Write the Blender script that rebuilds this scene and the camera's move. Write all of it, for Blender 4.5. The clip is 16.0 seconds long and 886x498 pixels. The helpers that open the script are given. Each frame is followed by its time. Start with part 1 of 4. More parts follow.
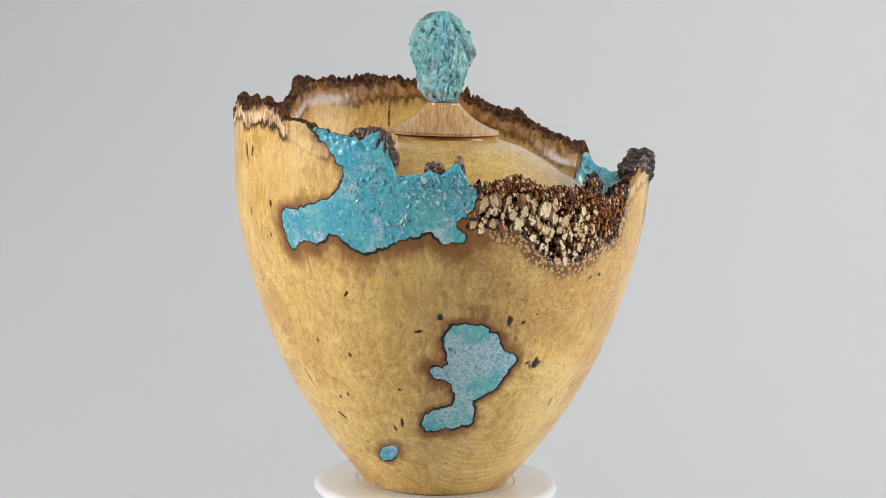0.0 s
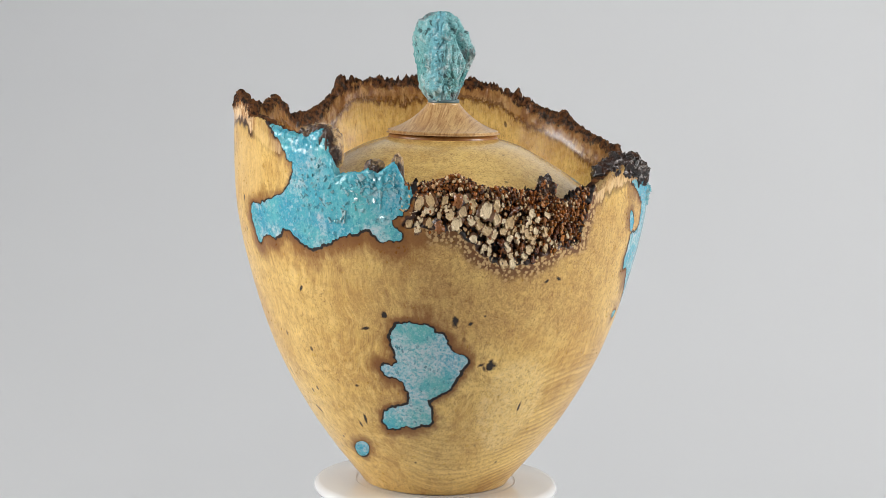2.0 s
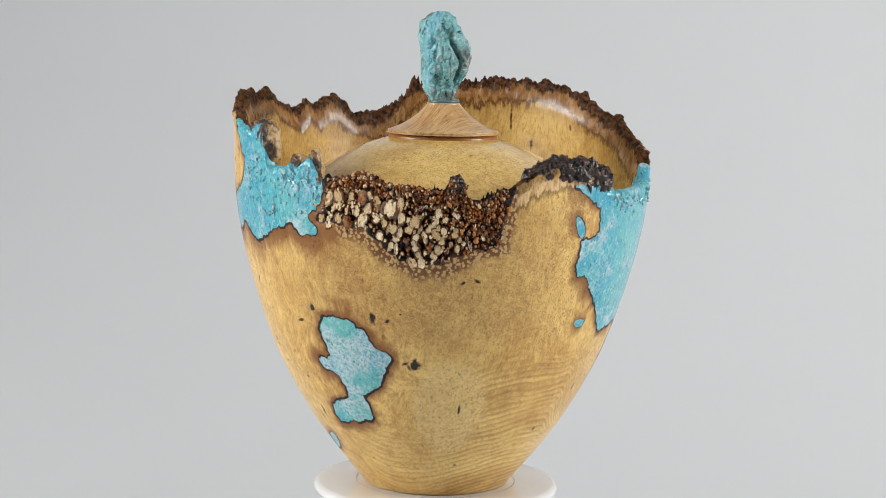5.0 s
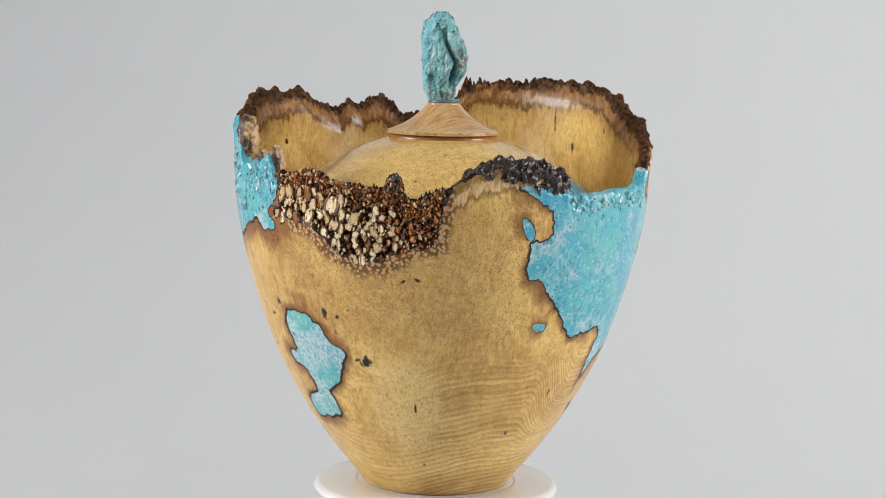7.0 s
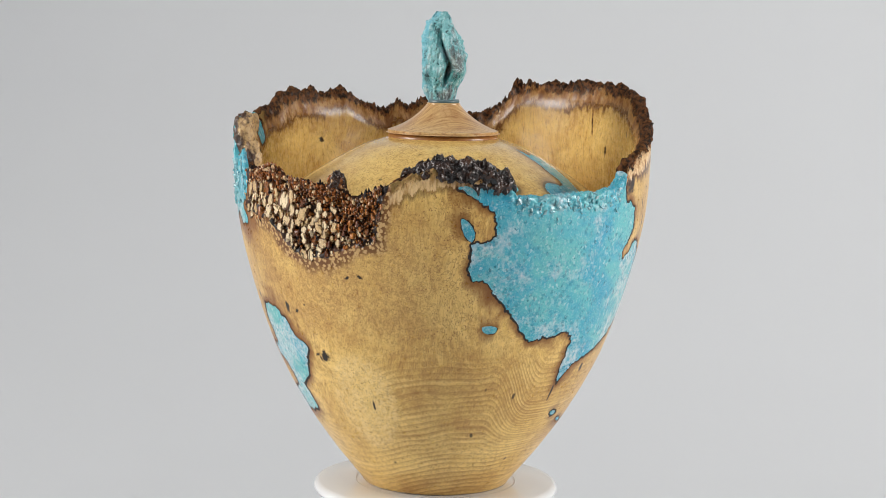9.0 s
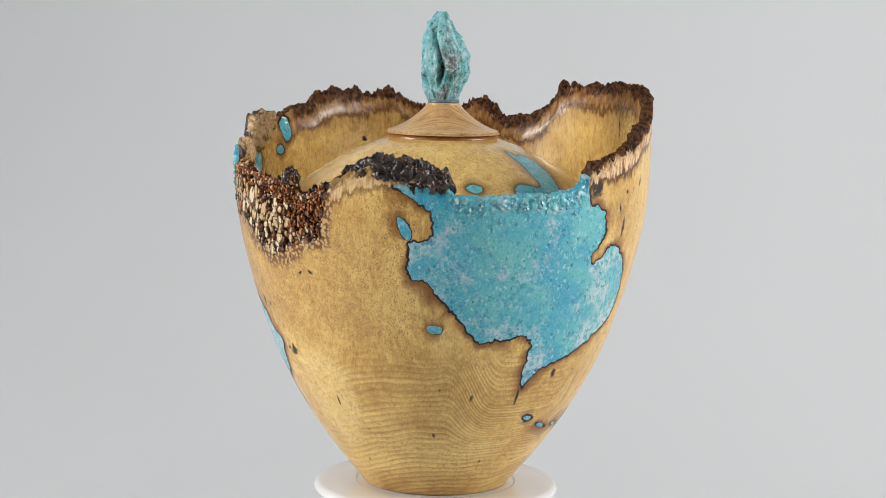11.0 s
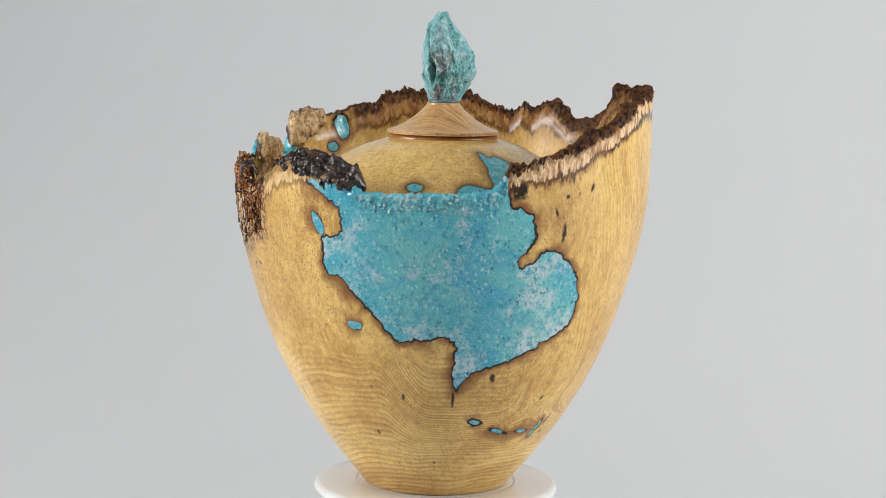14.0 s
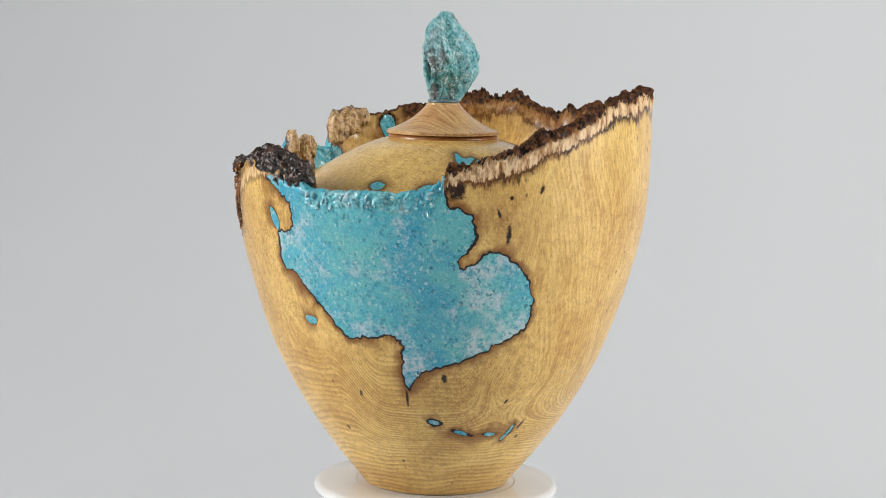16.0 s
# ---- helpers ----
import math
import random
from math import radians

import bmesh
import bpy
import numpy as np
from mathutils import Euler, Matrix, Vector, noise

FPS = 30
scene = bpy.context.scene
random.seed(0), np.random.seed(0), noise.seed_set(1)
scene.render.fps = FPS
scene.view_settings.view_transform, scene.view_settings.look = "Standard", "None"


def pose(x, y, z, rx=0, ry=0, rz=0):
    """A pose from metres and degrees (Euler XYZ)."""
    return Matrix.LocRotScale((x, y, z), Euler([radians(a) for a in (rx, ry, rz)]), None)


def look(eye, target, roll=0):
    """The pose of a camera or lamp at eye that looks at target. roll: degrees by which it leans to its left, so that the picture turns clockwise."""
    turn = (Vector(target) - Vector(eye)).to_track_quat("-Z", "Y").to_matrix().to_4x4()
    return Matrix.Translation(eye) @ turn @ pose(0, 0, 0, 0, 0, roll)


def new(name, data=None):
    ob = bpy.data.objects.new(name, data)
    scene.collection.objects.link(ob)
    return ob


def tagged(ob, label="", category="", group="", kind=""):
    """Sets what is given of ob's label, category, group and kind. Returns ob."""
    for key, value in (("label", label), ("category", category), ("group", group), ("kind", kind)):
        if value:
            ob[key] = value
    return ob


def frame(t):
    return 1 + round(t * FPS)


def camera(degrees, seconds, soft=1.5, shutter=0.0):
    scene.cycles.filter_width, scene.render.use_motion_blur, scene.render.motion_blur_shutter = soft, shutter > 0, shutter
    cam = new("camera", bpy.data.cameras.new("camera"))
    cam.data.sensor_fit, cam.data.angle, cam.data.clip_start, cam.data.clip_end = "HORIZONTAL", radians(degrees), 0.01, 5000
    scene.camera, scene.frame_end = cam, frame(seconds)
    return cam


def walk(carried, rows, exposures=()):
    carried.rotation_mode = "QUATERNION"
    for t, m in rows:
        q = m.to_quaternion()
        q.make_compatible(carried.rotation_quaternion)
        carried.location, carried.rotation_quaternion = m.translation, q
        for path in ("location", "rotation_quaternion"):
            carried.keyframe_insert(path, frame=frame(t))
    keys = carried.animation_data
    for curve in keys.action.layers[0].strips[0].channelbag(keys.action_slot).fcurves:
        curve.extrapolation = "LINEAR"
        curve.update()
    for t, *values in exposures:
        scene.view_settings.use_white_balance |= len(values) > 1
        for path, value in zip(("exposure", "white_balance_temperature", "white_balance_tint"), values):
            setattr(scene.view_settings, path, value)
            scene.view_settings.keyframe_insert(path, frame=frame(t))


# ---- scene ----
cam = camera(25.25, 16.0, 0.8)
SPIN = 8.137  # degrees a second, clockwise from above
EYE = (0.0, -1.0486, 0.2524)
VIEW = look(EYE, (EYE[0] + 0.00130, EYE[1] + 0.99268, EYE[2] - 0.12076), 1.25)
walk(cam, [(0, VIEW), (16, VIEW)], [(0, 0.0), (16, 0.0)])

# ---- studio light ----
world = bpy.data.worlds.new("studio")
world.use_nodes = True
world.node_tree.nodes["Background"].inputs[0].default_value = (0.9, 0.95, 1.0, 1)
world.node_tree.nodes["Background"].inputs[1].default_value = 0.3
scene.world = world


def softbox(name, eye, target, width, height, watts, colour=(1, 1, 1), spread=180):
    lamp = bpy.data.lights.new(name, "AREA")
    lamp.shape, lamp.size, lamp.size_y, lamp.energy, lamp.color = "RECTANGLE", width, height, watts, colour
    lamp.spread = math.radians(spread)  # a honeycomb grid narrows it
    ob = new(name, lamp)
    ob.matrix_world = look(eye, target)
    return ob


softbox("softbox_left", (-1.6, -0.40, 0.62), (0, 0, 0.12), 0.7, 0.9, 11, (1.0, 0.97, 0.94), 105)
softbox("softbox_right", (1.6, -0.34, 0.62), (0, 0, 0.12), 0.7, 0.9, 27, (1.0, 0.97, 0.94))
softbox("softbox_top", (0.0, -0.75, 1.6), (0, 0.1, 0.1), 1.0, 0.5, 7.5, (0.97, 0.98, 1.0))

# ---- materials ----


def material(name):
    m = bpy.data.materials.new(name)
    m.use_nodes = True
    return m, m.node_tree.nodes, m.node_tree.links, m.node_tree.nodes["Principled BSDF"]


class Net:
    """Short hand for node trees."""

    def __init__(self, name):
        self.m, self.n, self.l, self.p = material(name)
        self.co = self.n.new("ShaderNodeTexCoord").outputs["Object"]

    def put(self, socket, value):
        if isinstance(value, (int, float)):
            socket.default_value = value
        elif isinstance(value, tuple):
            socket.default_value = value if len(value) == len(socket.default_value) else (*value, 1)
        else:
            self.l.new(value, socket)

    def math(self, op, a, b=0.0, c=0.0):
        k = self.n.new("ShaderNodeMath")
        k.operation = op
        for s, v in zip(k.inputs, (a, b, c)):
            self.put(s, v)
        return k.outputs[0]

    def mix(self, f, a, b, blend="MIX"):
        k = self.n.new("ShaderNodeMix")
        k.data_type, k.blend_type, k.clamp_factor = "RGBA", blend, True
        self.put(k.inputs[0], f), self.put(k.inputs[6], a), self.put(k.inputs[7], b)
        return k.outputs[2]

    def scaled(self, sx, sy, sz, vec=None, rot=(0, 0, 0)):
        k = self.n.new("ShaderNodeMapping")
        k.inputs["Scale"].default_value = (sx, sy, sz)
        k.inputs["Rotation"].default_value = rot
        self.l.new(vec or self.co, k.inputs[0])
        return k.outputs[0]

    def noise(self, scale, detail=4, rough=0.55, vec=None, warp=0.0):
        k = self.n.new("ShaderNodeTexNoise")
        k.inputs["Scale"].default_value, k.inputs["Detail"].default_value = scale, detail
        k.inputs["Roughness"].default_value, k.inputs["Distortion"].default_value = rough, warp
        self.l.new(vec or self.co, k.inputs["Vector"])
        return k.outputs[0]

    def cells(self, scale, feature="F1", vec=None, out="Distance"):
        k = self.n.new("ShaderNodeTexVoronoi")
        k.feature = feature
        k.inputs["Scale"].default_value = scale
        self.l.new(vec or self.co, k.inputs["Vector"])
        return k.outputs[out]

    def attr(self, name):
        k = self.n.new("ShaderNodeAttribute")
        k.attribute_name = name
        return k.outputs["Fac"]

    def ramp(self, value, a, b, c=0.0, d=1.0):
        k = self.n.new("ShaderNodeMapRange")
        k.clamp = True
        self.put(k.inputs[0], value)
        for s, v in zip(k.inputs[1:5], (a, b, c, d)):
            s.default_value = v
        return k.outputs[0]

    def bump(self, height, strength, distance=0.001):
        k = self.n.new("ShaderNodeBump")
        k.inputs["Strength"].default_value, k.inputs["Distance"].default_value = strength, distance
        self.l.new(height, k.inputs["Height"])
        self.l.new(k.outputs[0], self.p.inputs["Normal"])

    def done(self, colour, rough, coat=0.0, spec=0.5):
        self.put(self.p.inputs["Base Color"], colour)
        self.put(self.p.inputs["Roughness"], rough)
        self.p.inputs["Specular IOR Level"].default_value = spec
        self.p.inputs["Coat Weight"].default_value = coat
        self.p.inputs["Coat Roughness"].default_value = 0.12
        return self.m


def wood_figure(w, burl, ring, streak, grow=None):
    """Honey-coloured wood: broad tone, fibres, growth rings and burl eyes."""
    tone = w.ramp(w.noise(30, 6, 0.62, warp=0.6), 0.38, 0.62)
    base = w.mix(tone, (0.57, 0.335, 0.092), (0.79, 0.545, 0.185))
    warped = w.n.new("ShaderNodeVectorMath")
    warped.operation = "ADD"
    wob = w.n.new("ShaderNodeVectorMath")
    wob.operation = "SCALE"
    wob.inputs["Scale"].default_value = 0.018
    wn = w.n.new("ShaderNodeTexNoise")
    wn.inputs["Scale"].default_value = 24
    w.l.new(w.co, wn.inputs["Vector"])
    w.l.new(wn.outputs["Color"], wob.inputs[0])
    w.l.new(w.co, warped.inputs[0]), w.l.new(wob.outputs[0], warped.inputs[1])
    v = warped.outputs[0]
    streak = w.math("MULTIPLY", streak, w.math("SUBTRACT", 1.0, w.math("MULTIPLY", ring, 0.8)))
    fib = w.noise(1.0, 6, 0.62, w.scaled(360, 360, 34, v))
    base = w.mix(w.math("MULTIPLY", w.ramp(fib, 0.52, 0.64), w.math("MULTIPLY", streak, 0.5)), base, (0.35, 0.175, 0.042))
    base = w.mix(w.math("MULTIPLY", w.ramp(fib, 0.46, 0.34), w.math("MULTIPLY", streak, 0.5)), base, (0.78, 0.53, 0.15))
    fine = w.noise(1.0, 4, 0.65, w.scaled(1150, 1150, 85, v))
    base = w.mix(w.math("MULTIPLY", w.ramp(fine, 0.52, 0.64), 0.5), base, (0.33, 0.17, 0.045))
    base = w.mix(w.math("MULTIPLY", w.ramp(fine, 0.48, 0.34), 0.45), base, (0.80, 0.56, 0.165))
    if grow is None:
        wave = w.n.new("ShaderNodeTexWave")
        wave.wave_type, wave.bands_direction, wave.wave_profile = "BANDS", "Z", "SIN"
        wave.inputs["Scale"].default_value, wave.inputs["Distortion"].default_value = 70, 6.0
        wave.inputs["Detail"].default_value, wave.inputs["Detail Scale"].default_value = 1.2, 0.14
        w.l.new(v, wave.inputs["Vector"])
        line = w.ramp(w.math("ADD", wave.outputs["Fac"], w.math("MULTIPLY", w.math("SUBTRACT", fine, 0.5), 0.5)), 0.55, 1.05)
    else:
        # growth rings: slow swell, then a crisp dark edge
        way = w.math("ADD", grow, w.math("ADD", w.math("MULTIPLY", w.noise(15, 2, 0.45), 22.0), w.math("MULTIPLY", fine, 0.7)))
        saw = w.math("FRACT", w.math("DIVIDE", way, 2.9))
        line = w.math("MULTIPLY", w.math("MULTIPLY", w.ramp(saw, 0.30, 0.88), w.ramp(saw, 1.0, 0.92)), w.ramp(w.noise(44, 3), 0.34, 0.6, 0.25, 1.0))
        # broad light and dark bands that follow the rings
        along = w.n.new("ShaderNodeCombineXYZ")
        w.put(along.inputs[0], w.math("MULTIPLY", way, 0.16))
        lift = w.n.new("ShaderNodeVectorMath")
        lift.operation = "MULTIPLY_ADD"
        w.l.new(w.co, lift.inputs[0])
        lift.inputs[1].default_value = (16, 16, 16)
        w.l.new(along.outputs[0], lift.inputs[2])
        band = w.noise(1.0, 4, 0.6, lift.outputs[0], 0.8)
        much = w.ramp(ring, 0.0, 0.7, 0.12, 1.0)
        base = w.mix(w.math("MULTIPLY", much, w.ramp(band, 0.52, 0.68, 0.0, 0.55)), base, (0.41, 0.215, 0.055))
        base = w.mix(w.math("MULTIPLY", much, w.ramp(band, 0.46, 0.34, 0.0, 0.6)), base, (0.86, 0.63, 0.235))
        # curly figure away from the rings
        curl = w.noise(1.0, 5, 0.6, w.scaled(95, 95, 40, v), 2.6)
        calm = w.math("SUBTRACT", 1.0, w.math("MULTIPLY", ring, 0.7))
        base = w.mix(w.math("MULTIPLY", calm, w.ramp(curl, 0.53, 0.66, 0.0, 0.4)), base, (0.42, 0.215, 0.055))
        base = w.mix(w.math("MULTIPLY", calm, w.ramp(curl, 0.47, 0.34, 0.0, 0.5)), base, (0.86, 0.62, 0.225))
        fleck = w.ramp(w.noise(1.0, 3, 0.6, w.scaled(900, 900, 260, v), 1.0), 0.60, 0.68, 0.0, 0.6)
        base = w.mix(fleck, base, (0.25, 0.115, 0.03))
    rings = w.math("MULTIPLY", line, ring)
    base = w.mix(w.math("MULTIPLY", rings, 0.75), base, (0.33, 0.155, 0.038))
    eye = w.math("ADD", w.cells(370, vec=v), w.math("MULTIPLY", w.math("SUBTRACT", w.noise(800, 3), 0.5), 0.8))
    eyes = w.math("MULTIPLY", w.ramp(w.math("ABSOLUTE", w.math("SUBTRACT", eye, 0.38)), 0.10, 0.0), w.math("MULTIPLY", burl, w.ramp(w.noise(40, 3), 0.3, 0.55, 0.25, 1.0)))
    base = w.mix(w.math("MULTIPLY", eyes, 0.7), base, (0.22, 0.10, 0.028))
    speck = w.math("MULTIPLY", w.ramp(w.cells(520, vec=v), 0.26, 0.10), burl)
    base = w.mix(w.math("MULTIPLY", speck, 0.8), base, (0.16, 0.065, 0.018))
    mott = w.noise(190, 5, 0.7)
    base = w.mix(w.math("MULTIPLY", w.ramp(mott, 0.53, 0.70), 0.3), base, (0.24, 0.115, 0.032))
    base = w.mix(w.math("MULTIPLY", w.ramp(mott, 0.48, 0.34), 0.25), base, (0.76, 0.53, 0.165))
    pit = w.ramp(w.cells(1.0, vec=w.scaled(75, 75, 38, v)), 0.085, 0.05)
    base = w.mix(w.math("MULTIPLY", pit, 0.85), base, (0.035, 0.017, 0.008))
    return base, fib, eyes


def urn_wood():
    w = Net("polished burl wood with scorched edges")
    char, rim, burl, ring = w.attr("char"), w.attr("rim"), w.attr("burl"), w.attr("ring")
    inner, layer = w.attr("inner"), w.attr("layer")
    base, fib, eyes = wood_figure(w, burl, ring, w.math("MULTIPLY", w.math("SUBTRACT", 1.0, w.math("MULTIPLY", burl, 0.8)), w.math("SUBTRACT", 1.0, w.math("MULTIPLY", inner, 0.75))), w.attr("grow"))
    blot = w.noise(75, 5, 0.6)
    fine = w.noise(420, 4, 0.6)
    # greyer, denser burl
    base = w.mix(w.math("MULTIPLY", w.attr("tan"), w.ramp(blot, 0.3, 0.6, 0.25, 0.75)), base, w.mix(w.ramp(w.noise(520, 6, 0.75, warp=1.2), 0.40, 0.58), (0.26, 0.125, 0.032), (0.62, 0.385, 0.125)))
    # brown haze that spreads from the scorched joints
    hang = w.noise(1.0, 6, 0.68, w.scaled(330, 330, 75))
    stain = w.ramp(w.math("ADD", w.attr("stain"), w.math("ADD", w.math("MULTIPLY", w.math("SUBTRACT", hang, 0.5), 1.3), w.math("MULTIPLY", w.math("SUBTRACT", blot, 0.5), 0.7))), 0.36, 0.98)
    base = w.mix(w.math("MULTIPLY", stain, 0.85), base, (0.20, 0.068, 0.011))
    foam = w.attr("foam")
    cell = w.math("ADD", w.cells(520), w.math("MULTIPLY", w.math("SUBTRACT", w.noise(700, 4, 0.7), 0.5), 1.1))
    here = w.ramp(w.math("ADD", foam, w.math("MULTIPLY", w.math("SUBTRACT", blot, 0.5), 1.1)), 0.35, 0.6)
    base = w.mix(w.math("MULTIPLY", here, 0.8), base, w.mix(w.ramp(cell, 0.40, 0.56), (0.58, 0.385, 0.17), (0.12, 0.043, 0.011)))
    sw = w.attr("swirl")
    arcs = w.math("SINE", w.math("ADD", w.math("MULTIPLY", sw, 2.6), w.math("MULTIPLY", w.noise(90, 3), 7.0)))
    near = w.ramp(sw, 19, 13)
    pale = w.math("MULTIPLY", w.attr("oval"), w.ramp(w.noise(330, 5, 0.75, warp=1.4), 0.42, 0.58, 0.0, 0.6))
    base = w.mix(pale, base, (0.84, 0.63, 0.29))
    base = w.mix(w.math("MULTIPLY", near, 0.35), base, (0.70, 0.47, 0.20))
    base = w.mix(w.math("MULTIPLY", near, w.ramp(arcs, 0.2, 1.0, 0.0, 0.10)), base, (0.30, 0.14, 0.05))
    reach = w.ramp(w.noise(48, 4, 0.6), 0.40, 0.62, 0.22, 1.9)
    wob = w.math("ADD", w.math("DIVIDE", char, reach), w.math("MULTIPLY", w.math("SUBTRACT", w.math("ADD", w.math("MULTIPLY", w.noise(260, 5, 0.7), 0.5), w.math("MULTIPLY", hang, 0.5)), 0.5), 7.0))
    base = w.mix(w.ramp(wob, 4.8, 0.9, 0.0, 0.85), base, (0.185, 0.066, 0.011))
    wob2 = w.math("ADD", w.math("ADD", char, w.math("MULTIPLY", w.math("SUBTRACT", fine, 0.5), 1.5)), w.math("MULTIPLY", w.math("SUBTRACT", blot, 0.5), 4.0))
    base = w.mix(w.ramp(wob2, 1.15, 0.8), base, (0.008, 0.005, 0.004))
    knot = w.math("ADD", w.attr("knot"), w.math("MULTIPLY", w.math("SUBTRACT", w.noise(330, 5, 0.7), 0.5), 1.6))
    knot = w.math("MULTIPLY", knot, w.ramp(w.attr("knot"), 0.03, 0.2))
    base = w.mix(w.ramp(knot, 0.25, 0.5, 0.0, 0.7), base, (0.11, 0.045, 0.015))
    base = w.mix(w.ramp(knot, 0.5, 0.68), base, (0.014, 0.008, 0.005))
    # layered natural edge
    teeth = w.noise(1.0, 5, 0.7, w.scaled(430, 430, 95))
    d = w.math("ADD", rim, w.math("MULTIPLY", w.math("SUBTRACT", w.noise(160, 5, 0.7), 0.5), 8.0))
    d = w.math("ADD", d, w.math("MULTIPLY", w.math("SUBTRACT", w.noise(34, 3), 0.52), 20.0))
    d = w.math("ADD", d, w.math("MULTIPLY", w.math("SUBTRACT", teeth, 0.5), 13.0))
    d = w.math("MAXIMUM", d, w.math("MULTIPLY", rim, 0.5))
    sooty = w.mix(w.ramp(fine, 0.42, 0.6), (0.008, 0.005, 0.004), (0.12, 0.045, 0.015))
    cream = w.mix(w.ramp(teeth, 0.42, 0.60), (0.76, 0.56, 0.33), (0.30, 0.135, 0.045))
    edge = w.mix(w.ramp(d, 10.0, 8.8), base, cream)
    line = w.math("MULTIPLY", w.ramp(d, 8.2, 9.4), w.ramp(d, 13.5, 10.6))
    edge = w.mix(line, edge, w.mix(w.ramp(blot, 0.42, 0.6), (0.035, 0.013, 0.005), (0.15, 0.055, 0.014)))
    edge = w.mix(w.ramp(d, 3.4, 2.2), edge, sooty)
    base = w.mix(layer, base, edge)
    streaky = w.noise(1.0, 5, 0.65, w.scaled(260, 260, 60))
    tan = w.mix(w.ramp(streaky, 0.42, 0.60), (0.15, 0.055, 0.013), (0.50, 0.29, 0.095))
    tan = w.mix(w.ramp(w.noise(52, 4), 0.46, 0.60, 0.0, 0.8), tan, w.mix(w.ramp(teeth, 0.42, 0.6), (0.68, 0.46, 0.20), (0.20, 0.078, 0.020)))
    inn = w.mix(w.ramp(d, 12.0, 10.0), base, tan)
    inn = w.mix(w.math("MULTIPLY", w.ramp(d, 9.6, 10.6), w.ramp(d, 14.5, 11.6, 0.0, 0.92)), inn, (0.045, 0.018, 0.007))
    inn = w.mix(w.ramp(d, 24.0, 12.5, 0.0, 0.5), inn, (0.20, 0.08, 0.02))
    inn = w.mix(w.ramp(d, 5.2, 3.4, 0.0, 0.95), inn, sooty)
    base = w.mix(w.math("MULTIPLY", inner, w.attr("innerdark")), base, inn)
    bark = w.attr("bark")
    base = w.mix(w.ramp(w.math("ADD", bark, w.math("MULTIPLY", w.math("SUBTRACT", fine, 0.5), 0.5)), 0.45, 0.7), base, w.mix(w.ramp(blot, 0.45, 0.65), (0.006, 0.003, 0.002), (0.055, 0.018, 0.006)))
    crust = w.math("MULTIPLY", w.math("MAXIMUM", layer, inner), w.ramp(rim, 10.0, 4.0))
    rough = w.math("ADD", w.math("MULTIPLY", bark, 0.25), w.math("ADD", w.ramp(fine, 0.3, 0.7, 0.26, 0.36), w.ramp(char, 2.0, 1.0, 0.0, 0.3)))
    rough = w.math("ADD", w.math("SUBTRACT", rough, w.math("MULTIPLY", inner, 0.04)), w.math("MULTIPLY", crust, 0.40))
    relief = w.math("MULTIPLY", crust, w.math("ADD", w.math("MULTIPLY", teeth, 7.0), w.math("MULTIPLY", w.noise(800, 4, 0.7), 6.0)))
    w.bump(w.math("ADD", relief, w.math("ADD", w.math("MULTIPLY", fib, 0.5), w.math("MULTIPLY", fine, 0.5))), 0.16, 0.0008)
    made = w.done(base, rough, 0.08, 0.38)
    w.put(w.p.inputs["Specular IOR Level"], w.math("SUBTRACT", 0.38, w.math("MULTIPLY", crust, 0.26)))
    w.put(w.p.inputs["Coat Weight"], w.math("ADD", 0.06, w.math("MULTIPLY", w.math("MULTIPLY", inner, w.ramp(rim, 14.0, 24.0)), 0.4)))
    return made


def lid_wood(name):
    w = Net(name)
    char = w.attr("char")
    base, fib, eyes = wood_figure(w, w.attr("burl"), w.attr("ring"), 0.5)
    wob = w.math("ADD", char, w.math("MULTIPLY", w.math("SUBTRACT", w.noise(90, 4), 0.5), 4.0))
    base = w.mix(w.ramp(wob, 6.0, 0.8, 0.0, 0.85), base, (0.15, 0.055, 0.013))
    base = w.mix(w.ramp(w.math("ADD", char, w.math("MULTIPLY", w.math("SUBTRACT", w.noise(300, 4), 0.5), 2.5)), 1.7, 0.9), base, (0.012, 0.008, 0.006))
    base = w.mix(0.22, base, w.mix(w.ramp(w.noise(300, 5, 0.7), 0.42, 0.6), (0.74, 0.55, 0.22), (0.44, 0.28, 0.09)))
    w.bump(fib, 0.08, 0.0005)
    return w.done(base, 0.27, 0.5, 0.45)


def cap_wood():
    """Straight grain seen from the side, curls on the end grain."""
    w = Net("figured finial wood")
    lines = w.noise(1.0, 6, 0.65, w.scaled(900, 55, 120), warp=0.5)
    curl = w.noise(330, 5, 0.7, warp=2.2)
    base = w.mix(w.ramp(w.noise(60, 4), 0.35, 0.65), (0.46, 0.255, 0.105), (0.62, 0.40, 0.175))
    base = w.mix(w.ramp(lines, 0.50, 0.62, 0.0, 0.7), base, (0.27, 0.115, 0.035))
    base = w.mix(w.ramp(lines, 0.46, 0.36, 0.0, 0.5), base, (0.72, 0.51, 0.26))
    base = w.mix(w.ramp(curl, 0.53, 0.62, 0.0, 0.5), base, (0.26, 0.11, 0.035))
    w.bump(lines, 0.08, 0.0005)
    return w.done(base, 0.3, 0.2, 0.42)


